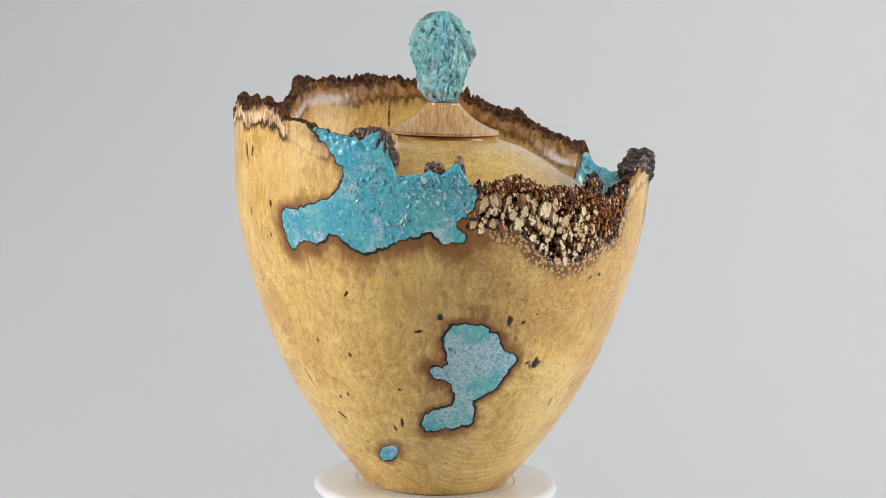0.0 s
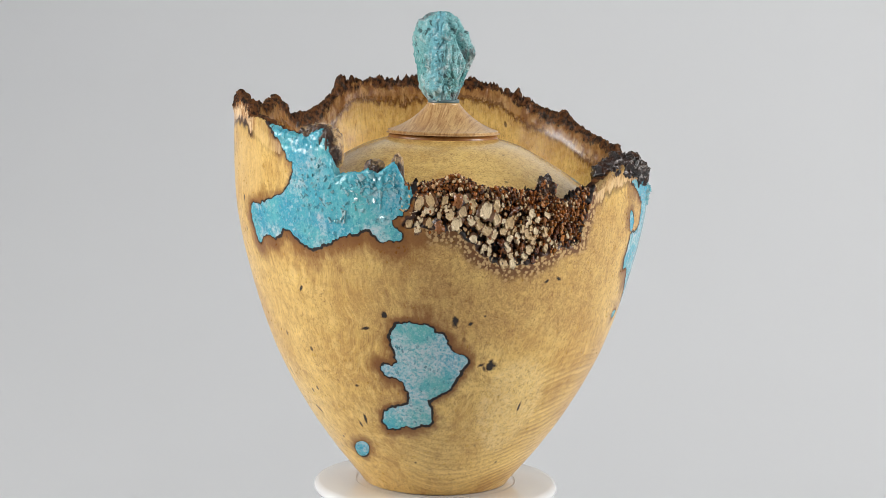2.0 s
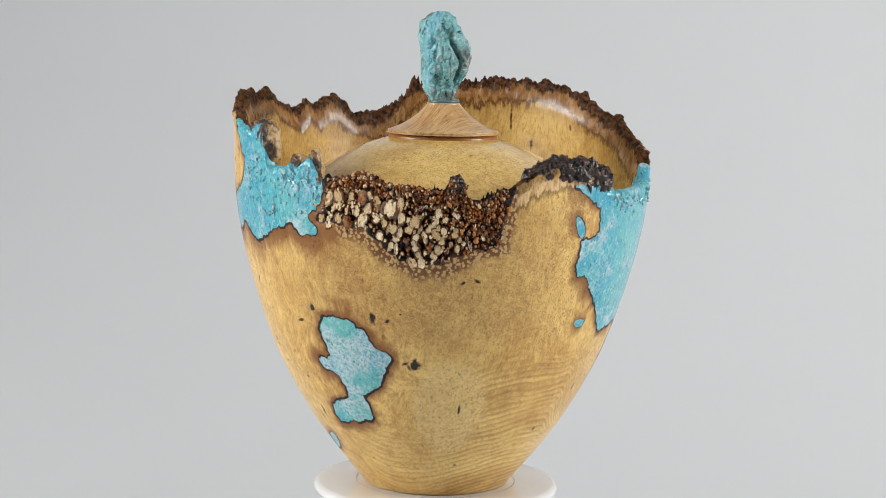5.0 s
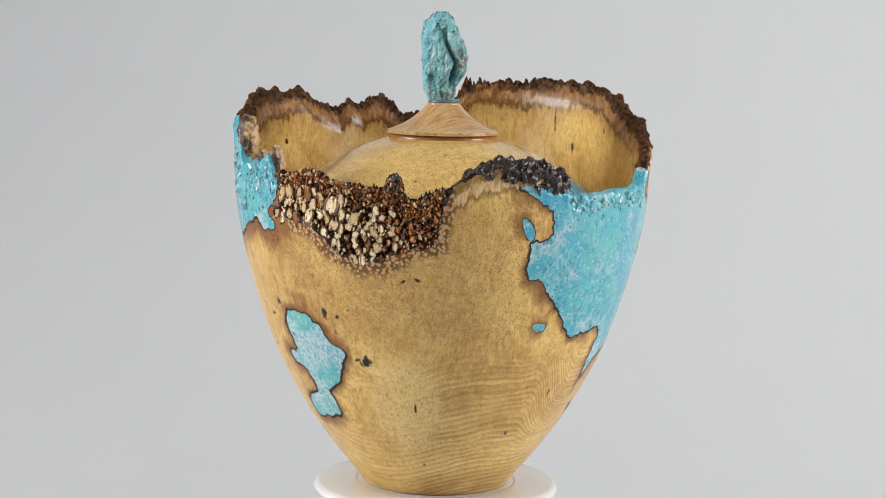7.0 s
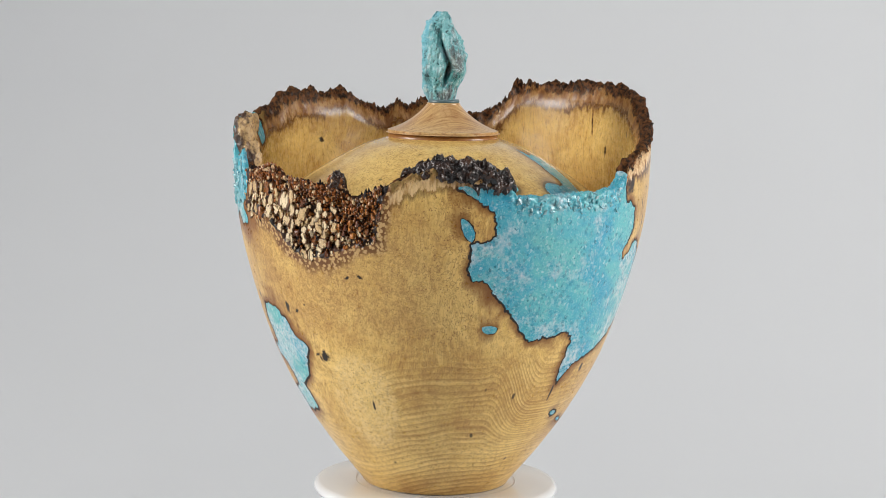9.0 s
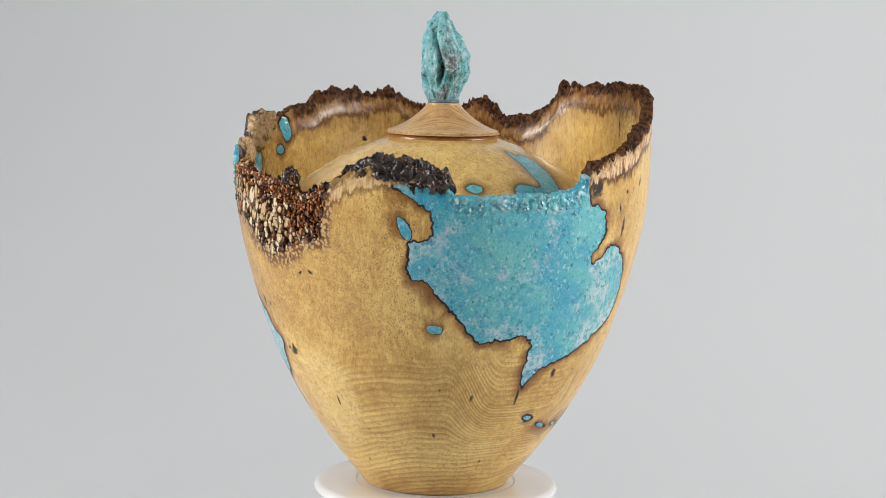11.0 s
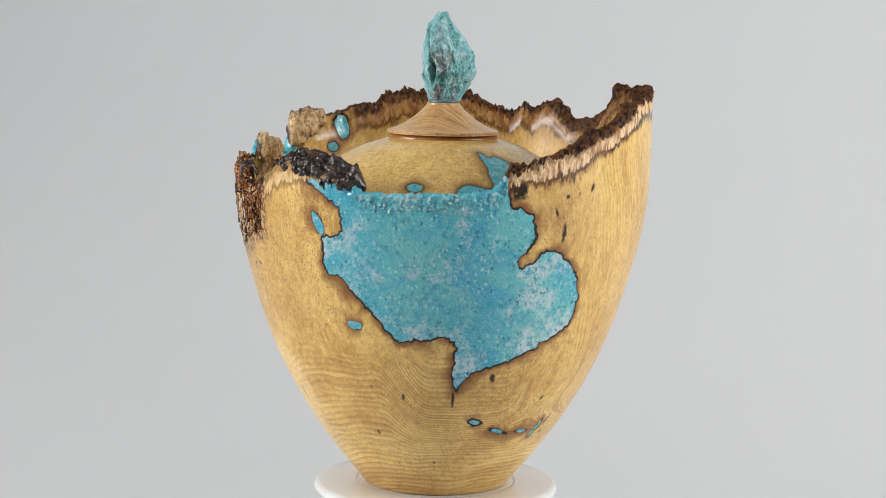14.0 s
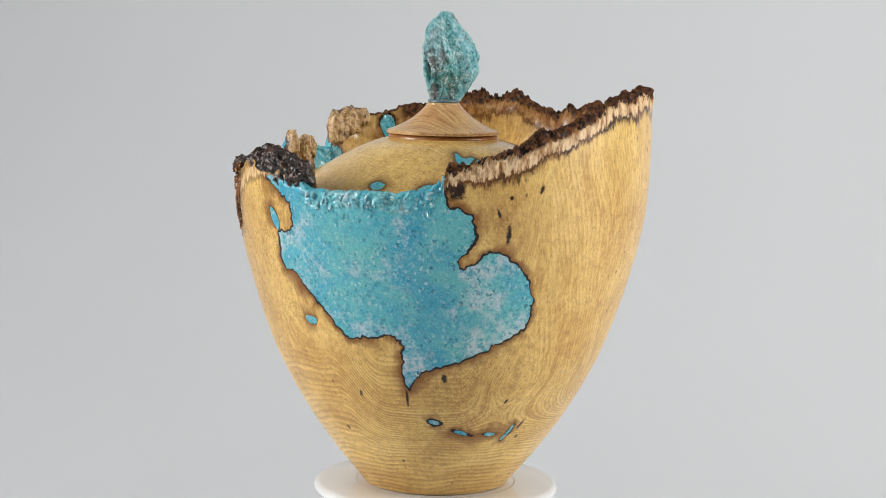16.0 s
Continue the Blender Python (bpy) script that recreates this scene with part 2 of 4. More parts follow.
def resin(name, pale=0.0):
    w = Net(name)
    edge, milk = w.attr("char"), w.attr("milk")
    cloud = w.noise(30, 5, 0.65, warp=0.5)
    col = w.mix(w.ramp(cloud, 0.40, 0.60), (0.040, 0.33, 0.47), (0.115, 0.45, 0.47))
    col = w.mix(w.ramp(w.noise(17, 3), 0.52, 0.66, 0.0, 0.5), col, (0.15, 0.44, 0.39))
    mottle = w.noise(330 if pale == 0 else 620, 5, 0.75)
    # milky filler in clouds and along the joint
    white = w.math("ADD", w.noise(46, 6, 0.72, w.scaled(1, 1, 1, rot=(0.7, 0.3, 1.2))), w.math("MULTIPLY", milk, 0.14))
    white = w.math("ADD", white, w.ramp(edge, 9.0, 1.5, 0.0, 0.05))
    white = w.ramp(white, 0.56 - pale * 0.3, 0.68 - pale * 0.3)
    col = w.mix(w.math("MULTIPLY", white, w.ramp(mottle, 0.40, 0.56, 0.15, 0.9)), col, (0.50, 0.575, 0.60))
    col = w.mix(w.math("MULTIPLY", w.ramp(mottle, 0.48, 0.38), 0.5 if pale == 0 else 0.25), col, (0.015, 0.20, 0.31))
    chip = w.n.new("ShaderNodeSeparateColor")
    shard = w.scaled(1, 1, 0.75, rot=(0.9, 0.5, 0.7))
    w.l.new(w.cells(820, out="Color", vec=shard), chip.inputs[0])
    some = w.ramp(w.noise(70, 3), 0.36, 0.62, 0.3, 1.0)
    col = w.mix(w.math("MULTIPLY", some, w.ramp(chip.outputs[0], 0.86, 0.97, 0.0, 0.6)), col, (0.42, 0.63, 0.66))
    col = w.mix(w.math("MULTIPLY", some, w.ramp(chip.outputs[1], 0.88, 0.97, 0.0, 0.75)), col, (0.010, 0.11, 0.15))
    col = w.mix(w.ramp(chip.outputs[2], 0.0, 1.0, 0.0, 0.14), col, (0.02, 0.24, 0.36))
    grit = w.noise(1300, 3, 0.7)
    col = w.mix(w.math("MULTIPLY", w.ramp(grit, 0.55, 0.65), 0.32), col, (0.58, 0.79, 0.81))
    pit = w.ramp(w.cells(430), 0.15, 0.07)
    col = w.mix(w.math("MULTIPLY", pit, 0.7), col, (0.012, 0.09, 0.12))
    w.bump(w.math("SUBTRACT", grit, w.math("MULTIPLY", pit, 1.5)), 0.16, 0.0005)
    return w.done(col, 0.22, 0.2, 0.4)


def crystal_look():
    w = Net("broken turquoise crystal")
    rnd = w.n.new("ShaderNodeObjectInfo").outputs["Random"]
    isl = w.n.new("ShaderNodeNewGeometry").outputs["Random Per Island"]
    k = w.math("FRACT", w.math("ADD", rnd, isl))
    col = w.mix(w.math("POWER", k, 1.5), (0.13, 0.47, 0.55), (0.52, 0.74, 0.77))
    col = w.mix(w.ramp(w.noise(4, 3), 0.5, 0.8), col, (0.55, 0.75, 0.77))
    w.p.inputs["Transmission Weight"].default_value = 0.25
    return w.done(col, 0.12, 0.3)


def nodule_look(name, a, b, c):
    w = Net(name)
    rnd = w.n.new("ShaderNodeObjectInfo").outputs["Random"]
    n1, n2 = w.noise(4.5, 5, 0.65), w.noise(13, 4, 0.65)
    col = w.mix(w.ramp(rnd, 0.15, 0.85), a, b)
    flat = w.n.new("ShaderNodeVectorMath")
    flat.operation = "LENGTH"
    w.l.new(w.scaled(1, 0, 1), flat.inputs[0])
    way = w.math("ADD", flat.outputs["Value"], w.math("MULTIPLY", w.math("SUBTRACT", n1, 0.5), 0.42))
    ring = w.math("MULTIPLY", w.ramp(way, 0.22, 0.29), w.ramp(way, 0.35, 0.30))
    col = w.mix(w.math("MULTIPLY", ring, w.ramp(n2, 0.42, 0.58, 0.0, 0.4)), col, c)
    col = w.mix(w.ramp(way, 0.42, 0.50, 0.0, 0.95), col, c)
    col = w.mix(w.math("MULTIPLY", w.ramp(n2, 0.54, 0.66), 0.45), col, c)
    w.bump(w.math("SUBTRACT", w.math("ADD", n1, n2), ring), 0.4, 0.0010)
    return w.done(col, 0.24, 0.25, 0.4)


def bark_look():
    w = Net("dark knobbly bark")
    n1, n2 = w.noise(170, 5, 0.65), w.noise(60, 3)
    col = w.mix(w.ramp(n1, 0.4, 0.66), (0.004, 0.003, 0.003), (0.040, 0.015, 0.007))
    col = w.mix(w.math("MULTIPLY", w.ramp(n2, 0.55, 0.68), 0.6), col, (0.15, 0.062, 0.026))
    w.bump(w.noise(330, 4, 0.6), 0.6, 0.0018)
    return w.done(col, 0.18, 0.22, 0.5)


def stone_look():
    w = Net("turquoise and grey mineral crust")
    n1, n2 = w.noise(75, 5, 0.65, warp=0.6), w.noise(260, 5, 0.7)
    col = w.mix(w.ramp(n1, 0.40, 0.6), (0.075, 0.34, 0.35), (0.27, 0.58, 0.60))
    blue = w.attr("blue")
    col = w.mix(w.math("MULTIPLY", blue, 0.85), col, (0.20, 0.56, 0.68))
    grey = w.ramp(w.math("ADD", w.noise(95, 6, 0.75, w.scaled(1, 1, 0.32)), w.math("MULTIPLY", w.attr("grey"), 0.16)), 0.55, 0.62)
    col = w.mix(w.math("MULTIPLY", grey, w.math("SUBTRACT", 0.85, w.math("MULTIPLY", blue, 0.7))), col, (0.21, 0.215, 0.225))
    col = w.mix(w.math("MULTIPLY", w.ramp(n2, 0.52, 0.62), 0.8), col, (0.56, 0.75, 0.77))
    # low spots of the relief darkened in the colour, as crevice shade
    col = w.mix(w.math("MULTIPLY", w.ramp(n2, 0.44, 0.37), 0.85), col, (0.014, 0.045, 0.05))
    # shade of the cleft and cracks, painted into the colour
    crevice_shade = w.attr("crevice_shade")
    col = w.mix(w.ramp(w.math("ADD", crevice_shade, w.math("MULTIPLY", w.math("SUBTRACT", n2, 0.5), 1.2)), 0.45, 0.9, 0.0, 0.85), col, (0.02, 0.035, 0.035))
    w.bump(w.math("ADD", n2, w.noise(900, 3, 0.7)), 0.9, 0.0013)
    return w.done(col, 0.5, 0.0, 0.4)


def plain(name, colour, rough, spec=0.5, coat=0.0, grain=0.03, scale=6):
    w = Net(name)
    dark = tuple(c * (1 - grain * 2) for c in colour)
    col = w.mix(w.ramp(w.noise(scale, 5), 0.3, 0.7), dark, colour)
    w.bump(w.noise(700, 2), 0.03, 0.0003)
    return w.done(col, rough, coat, spec)


WOOD, LID, CAP = urn_wood(), lid_wood("pale burl lid wood"), cap_wood()
RESIN, RESIN_PALE, CRYSTAL = resin("turquoise crushed-stone resin"), resin("pale turquoise resin", 0.09), crystal_look()
PALE_NODULE = nodule_look("cream bark nodule", (0.60, 0.41, 0.20), (0.84, 0.67, 0.42), (0.11, 0.036, 0.009))
BROWN_NODULE = nodule_look("red-brown bark nodule", (0.12, 0.032, 0.006), (0.50, 0.19, 0.042), (0.010, 0.004, 0.002))
BARK, STONE = bark_look(), stone_look()


def grain_look():
    w = Net("fine bark grains")
    isl = w.n.new("ShaderNodeNewGeometry").outputs["Random Per Island"]
    col = w.mix(w.ramp(isl, 0.0, 0.7), (0.020, 0.006, 0.002), (0.36, 0.110, 0.020))
    col = w.mix(w.ramp(isl, 0.76, 0.9), col, (0.66, 0.46, 0.25))
    w.bump(w.noise(900, 3), 0.3, 0.0005)
    return w.done(col, 0.24, 0.25, 0.4)


def pale_bark_look():
    w = Net("cream and dark brown bark")
    n1 = w.math("ADD", w.noise(90, 6, 0.7), w.math("MULTIPLY", w.math("SUBTRACT", w.attr("inner"), 0.5), 0.22))
    col = w.mix(w.ramp(n1, 0.44, 0.54), (0.035, 0.016, 0.009), (0.56, 0.37, 0.17))
    col = w.mix(w.math("MULTIPLY", w.ramp(w.noise(420, 5, 0.7), 0.5, 0.6), 0.7), col, (0.12, 0.05, 0.02))
    w.bump(w.noise(600, 4, 0.7), 0.5, 0.0012)
    return w.done(col, 0.4, 0.15)


GRAINS, PALE_BARK = grain_look(), pale_bark_look()
WHITE = plain("glossy white plastic", (0.72, 0.725, 0.73), 0.18, 0.5, 0.3, 0.01)
GREY = plain("grey scribed line", (0.42, 0.42, 0.42), 0.4)
DARK = plain("dark grey plastic", (0.06, 0.06, 0.065), 0.4)
GROOVE = plain("orange-brown turned wood", (0.40, 0.17, 0.045), 0.35, 0.5, 0.2, 0.2, 300)
METAL = plain("grey epoxy collar", (0.10, 0.16, 0.17), 0.35)
PAPER = plain("light grey seamless paper", (0.68, 0.70, 0.72), 0.85, 0.2, 0.0, 0.01, 2)
PAINT = plain("grey painted wall", (0.25, 0.25, 0.25), 0.8, 0.2, 0.0, 0.02, 2)

# ---- helpers for building ----


def mesh_from(name, verts, faces, mat, parent=None, label="", smooth=True, attrs=None):
    me = bpy.data.meshes.new(name)
    me.from_pydata([tuple(v) for v in verts], [], [tuple(f) for f in faces])
    me.materials.append(mat)
    if smooth:
        me.polygons.foreach_set("use_smooth", [True] * len(me.polygons))
    for key, values in (attrs or {}).items():
        a = me.attributes.new(key, "FLOAT", "POINT")
        a.data.foreach_set("value", np.asarray(values, dtype=np.float32))
    me.update()
    ob = new(name, me)
    ob.parent = parent
    if label:
        tagged(ob, label)
    return ob


def part(name, bm, mat, parent, label="", smooth=False):
    me = bpy.data.meshes.new(name)
    bm.to_mesh(me)
    bm.free()
    me.materials.append(mat)
    if smooth:
        me.polygons.foreach_set("use_smooth", [True] * len(me.polygons))
    ob = new(name, me)
    ob.parent = parent
    if label:
        tagged(ob, label)
    return ob


def lathe(name, profile, mat, parent=None, label="", sides=160, attrs=None):
    """A turned form from (radius, height) pairs."""
    a = np.radians(np.arange(sides) * 360.0 / sides)
    verts, faces = [], []
    for r, z in profile:
        verts += [(r * math.cos(t), r * math.sin(t), z) for t in a]
    for i in range(len(profile) - 1):
        for j in range(sides):
            k = (j + 1) % sides
            faces.append((i * sides + j, i * sides + k, (i + 1) * sides + k, (i + 1) * sides + j))
    return mesh_from(name, verts, faces, mat, parent, label, True, attrs)


def spline(points, steps=7, closed=True):
    """Catmull-Rom through points."""
    p = np.array(points, float)
    n = len(p)
    out = []
    for i in range(n if closed else n - 1):
        a, b, c, d = (p[(i + k) % n] if closed else p[min(max(i + k, 0), n - 1)] for k in (-1, 0, 1, 2))
        for s in np.arange(steps) / steps:
            out.append(0.5 * (2 * b + (c - a) * s + (2 * a - 5 * b + 4 * c - d) * s * s + (3 * b - a - 3 * c + d) * s ** 3))
    return np.array(out)


def field_pass(poly, x, y):
    best = np.full(x.shape, 1e9)
    nx, ny = x.copy(), y.copy()
    inside = np.zeros(x.shape, bool)
    for a, b in zip(poly, np.roll(poly, -1, 0)):
        d = b - a
        s = ((x - a[0]) * d[0] + (y - a[1]) * d[1]) / max(d @ d, 1e-9)
        np.minimum(np.maximum(s, 0, out=s), 1, out=s)
        px, py = a[0] + s * d[0], a[1] + s * d[1]
        q = (x - px) ** 2 + (y - py) ** 2
        m = q < best
        best[m], nx[m], ny[m] = q[m], px[m], py[m]
        if a[1] != b[1]:
            inside ^= ((a[1] > y) != (b[1] > y)) & (x < a[0] + (y - a[1]) / (b[1] - a[1]) * d[0])
    return np.where(inside, -1, 1) * np.sqrt(best), nx, ny


def outline_field(poly, x, y):
    """Signed distance to a closed outline (negative inside) and the nearest point on it: coarsely far off, finely near it."""
    d, nx, ny = field_pass(poly[::7], x, y)
    near = np.abs(d) < 3.5
    if near.any():
        d[near], nx[near], ny[near] = field_pass(poly, x[near], y[near])
    return d, nx, ny


def step(x, a, b):
    t = np.clip((x - a) / (b - a), 0, 1)
    return t * t * (3 - 2 * t)


def wrap(u):
    return (u + 110) % 360 - 110


def noise1(u, freq, seed):
    return np.array([noise.noise((math.cos(a) * freq, math.sin(a) * freq, seed)) for a in np.radians(u)])


def noise3(points, freq, seed=0.0, octaves=3):
    return np.array([noise.fractal(Vector((p[0] * freq, p[1] * freq, p[2] * freq + seed)), 0.9, 2.1, octaves) for p in points])


# ---- place: floor, sweep, unseen walls ----
def studio():
    # seamless paper: lies flat, then sweeps up behind
    prof = [(-2.4, 0.0), (0.45, 0.0)]
    prof += [(0.45 + 0.85 * math.sin(a), 0.85 - 0.85 * math.cos(a)) for a in np.linspace(0.06, math.pi / 2, 22)] + [(1.3, 1.9)]
    verts = [(x, y, z - 0.13) for y, z in prof for x in (-1.8, 1.8)]
    faces = [(2 * i, 2 * i + 1, 2 * i + 3, 2 * i + 2) for i in range(len(prof) - 1)]
    sweep = mesh_from("backdrop", verts, faces, PAPER)
    tagged(sweep, "light grey seamless paper sweep", "backdrop", kind="structure")
    # unseen walls and ceiling, added to close the room; their grey sets the bounce
    for name, lo, hi in (("wall_left", (-1.86, -2.4, -0.136), (-1.8, 1.36, 1.7)), ("wall_right", (1.8, -2.4, -0.136), (1.86, 1.36, 1.7)),
                         ("wall_behind", (-1.86, -2.46, -0.136), (1.86, -2.4, 1.7)), ("ceiling", (-1.86, -2.46, 1.7), (1.86, 1.36, 1.76))):
        bm = bmesh.new()
        bmesh.ops.create_cube(bm, size=1)
        for v in bm.verts:
            v.co = [lo[k] if v.co[k] < 0 else hi[k] for k in range(3)]
        ob = part(name, bm, PAINT, None)
        tagged(ob, "unseen plain grey painted surface, added to bounce light", "ceiling" if name == "ceiling" else "wall", kind="structure")


studio()

# ---- turntable ----
turntable = new("turntable")
tagged(turntable, "round glossy white motorised display turntable", "turntable")


def build_turntable():
    base = lathe("base", [(0.0, -0.1298), (0.055, -0.1298), (0.057, -0.127), (0.056, -0.02), (0.054, -0.009), (0.050, -0.0075), (0.0, -0.0075)], DARK, turntable, "dark plastic turntable drive housing", 96)
    r = 0.0656
    disc = [(0.0, -0.0072), (r - 0.004, -0.0072), (r - 0.0012, -0.0062), (r, -0.0042), (r - 0.0002, -0.0026), (r - 0.0012, -0.0011), (r - 0.003, -0.0005), (0.0441, -0.0004), (0.0, -0.0004)]
    lathe("disc", disc, WHITE, turntable, "glossy white disc", 160)
    lathe("scribed_ring", [(0.0433, -0.0003), (0.0430, -0.0001), (0.0427, -0.0003)], GREY, turntable, "thin grey ring", 160)


build_turntable()

# ---- urn ----
urn = new("wooden_urn")
tagged(urn, "turned honey-coloured burl wood urn with ragged bark rim and turquoise inlays", "urn")

SIDE_Z = (0, .0035, .0184, .0362, .0545, .0724, .0907, .1085, .1269, .1447, .158, .172, .19, .25)
SIDE_R = (.0386, .0412, .0537, .0666, .0776, .0866, .0936, .0993, .1043, .1079, .1093, .1099, .1101, .1099)
_z = np.linspace(-0.02, 0.25, 541)
_r = np.interp(_z, SIDE_Z, SIDE_R, left=.0386)
_r = np.where(_z < .0184, _r, np.convolve(np.pad(_r, 16, "edge"), np.hanning(33) / np.hanning(33).sum(), "valid"))


def side(z):
    return np.interp(z, _z, _r)


# height of the rim in mm at angles round the urn, front half and back half
RIM_FRONT = ((0, 173), (4, 178), (7, 168), (13, 169), (20, 173), (26, 168), (32, 167), (38, 165), (41.5, 164), (43, 170), (46.5, 169.5), (47.5, 161), (50, 159), (55, 163.5), (60, 168), (67, 174), (73, 177),
             (80, 176), (87, 172), (91, 168), (93, 163), (100, 162.4), (108, 163.4), (118, 163), (127, 165.4), (130, 170), (132, 177), (139, 179), (145, 183), (150, 187), (155, 192), (161, 195), (168, 200), (175, 205))
RIM_BACK = ((183, 210), (192, 211), (204, 213), (215, 211), (224, 211), (230, 208), (233, 202), (237, 196), (243, 190.5), (250, 192), (256, 201), (260, 201), (264, 196), (268, 199.5), (272, 193), (279, 197),
            (286, 204), (293, 203), (300, 205), (306, 205), (312, 202), (315, 197), (322, 195), (327, 192), (333, 190), (339, 188.5), (342, 192), (345.5, 191), (348.3, 171), (354, 172), (357, 175), (360, 173))

# outlines of the turquoise inlays: degrees round the urn, mm above its foot
INLAY_LEFT = ((-36.5, 200), (-33.7, 191), (-31.1, 186), (-26.9, 177.5), (-25.5, 173), (-26.2, 167.5), (-28.5, 161.7), (-33.7, 157), (-39.4, 153.7), (-46.4, 151.4), (-46.3, 145), (-45.1, 135.2), (-43.6, 133.2),
              (-38.5, 137.8), (-34.7, 136.8), (-30.7, 142), (-27.3, 141), (-23.5, 136), (-19.5, 134.8), (-14.8, 138), (-10.3, 141.7), (-6, 144), (-2.4, 146), (-.5, 141.6), (2.6, 140.6), (5.8, 141.2), (6.3, 144.6), (4.7, 147.3),
              (3.6, 151), (5.9, 153.7), (8, 157.3), (9, 162), (8, 172), (6, 184), (0, 205), (-20, 215))
INLAY_RIGHT = ((77, 168), (82.3, 162), (86, 156.7), (87.8, 150), (87, 143.6), (84.4, 140.6), (81.7, 140.9), (81.3, 137), (81.8, 132.7), (80.7, 127), (81.7, 122.8), (85.5, 120.4), (88.5, 115), (92.4, 108), (94.7, 104), (97.2, 98), (99.8, 92.3),
               (102.4, 90), (106.5, 91.8), (110, 91), (115, 93), (117.3, 91.5), (119.4, 88.9), (119.3, 83.5), (119, 76.8), (119.6, 64.5), (122.7, 70.5), (127.3, 75.4), (134.4, 78.7), (143, 84.8), (151.3, 92), (155.4, 96), (157.3, 103.4),
               (156.4, 115), (154.2, 124), (150.5, 130), (147, 134.3), (143.2, 135.7), (139.7, 130), (136, 127.5), (134.6, 130.5), (137.3, 137), (138.9, 144), (138, 152.4), (135.7, 156.4), (131.8, 158.2), (130.6, 165.7), (129, 190), (95, 190), (92.5, 168.5), (84, 168), (79, 167.5))
INLAY_LOW = ((3.6, 98.2), (8.5, 99.5), (13, 99), (15.5, 95.2), (18.9, 92), (20.5, 86), (25.3, 81), (23.4, 73.6), (20.6, 66), (17, 61.4), (13, 57.7), (14.5, 47), (9.6, 43.7), (2.8, 42), (-3.8, 41), (-5.7, 45.6), (-2.9, 51.7), (3.3, 54.6),
             (6.8, 57.8), (5.4, 64.8), (2.7, 69.5), (-1, 71), (-2.5, 75.5), (1.6, 77.2), (2.8, 80.2), (1.9, 89.3))
SPOTS = (((-30, 24.3), (-27.5, 27.5), (-24, 29.4), (-19.6, 30), (-18.8, 27.3), (-21.3, 23.5), (-25.3, 21), (-30, 20.6)),
         ((78.2, 152), (79.7, 151.7), (81.2, 148.6), (82, 144.8), (81.4, 141.5), (80.5, 141.9), (79.2, 145)),
         ((86, 98), (89, 98.4), (90.6, 96.7), (89.5, 94.6), (86.8, 95)),
         ((126.5, 46.2), (128.5, 46.9), (130.5, 46.2), (132.4, 44.9), (129, 44.3)), ((136.5, 41.0), (139.7, 41.0), (143, 39.4), (146.2, 37.6), (140.4, 38.6)), ((149.9, 38.2), (153.5, 39.2), (157.2, 37.8), (153.5, 37.0)),
         ((160, 34.6), (161.6, 38), (163.4, 41.6), (164.6, 43), (164.2, 40.2), (162.6, 36.8), (161, 34)))
BARK_ZONE = ((5.5, 148), (7.6, 154.7), (9.3, 161), (10, 185), (58.4, 190), (58.2, 156.3), (57, 151), (56.8, 142.4), (55.5, 137.7), (50, 136.5), (45.7, 133.5), (40, 130), (34, 129), (29.5, 132), (26, 136), (23.7, 140.4), (19.4, 146), (12, 147))
# seen on the inside of the wall
INNER_LEFT = ((-5, 150), (-4.5, 166), (-5, 174.5), (-9, 176), (-13, 173), (-15, 168), (-14, 158), (-14, 150))
INNER_SPOTS = (((-29.2, 185), (-30.7, 190), (-33.4, 189.3), (-34, 180), (-31.4, 177), (-30.2, 180)), ((-26, 174), (-28.2, 175.5), (-30, 172.8), (-28.7, 170.3), (-26.5, 171.3)))

# dark knots and cracks: degrees round, mm up, half sizes in mm, lean
KNOTS = ((-64.0, 178, 0.9, 4.5, 14), (-60.4, 179.5, 0.8, 3.2, -14), (-62.8, 148.4, 0.9, 1.8, 0), (-51.4, 154, 0.9, 2.0, 0), (-42.2, 44.3, 3.4, 0.8, -28), (-53.1, 62.8, 0.7, 4.2, 28), (-27.1, 112.6, 1.8, 0.6, 50),
         (-6.2, 95.3, 2.4, 0.6, 10), (33.4, 77.3, 2.8, 2.6, 12), (30.3, 78, 1.8, 0.8, 20), (21, 101, 1.4, 2.6, 0), (25.6, 100, 1.3, 0.8, 40), (0.3, 103.4, 1.5, 1.7, 0), (-17.4, 41, 0.9, 1.8, 30), (-14, 44.8, 1.0, 3.0, 0), (-13.3, 63.6, 1.5, 0.7, 0),
         (48.9, 53.3, 0.7, 2.4, 0), (47.1, 120.6, 1.4, 0.7, 30), (51, 121.5, 1.6, 0.6, -30), (29.6, 103.8, 0.6, 0.6, 0), (132.4, 70.4, 1.4, 2.2, 30), (156.2, 56.9, 1.3, 0.7, 45), (156.5, 166.5, 0.8, 2.0, -20), (148.2, 162.8, 0.8, 1.0, 0),
         (145, 155.2, 0.6, 2.2, 20), (148, 144.6, 1.0, 4.2, 0), (134.1, 166.4, 3.6, 4.2, 0), (167.6, 42.3, 3.0, 0.8, 50), (119.5, 59.5, 0.9, 4.0, 0))
INNER_KNOTS = ((198, 191.6, 0.5, 7.0, 0), (190.6, 176, 0.8, 2.6, 0), (-64, 177, 1.6, 1.2, 0), (236, 186, 4.0, 6.0, 0))

NU = 1200
UC = np.arange(NU) * 360.0 / NU - 110.0
_rt = np.array(RIM_FRONT + RIM_BACK)
RIM_SMOOTH = np.interp(UC % 360, _rt[:, 0], _rt[:, 1]) / 1000


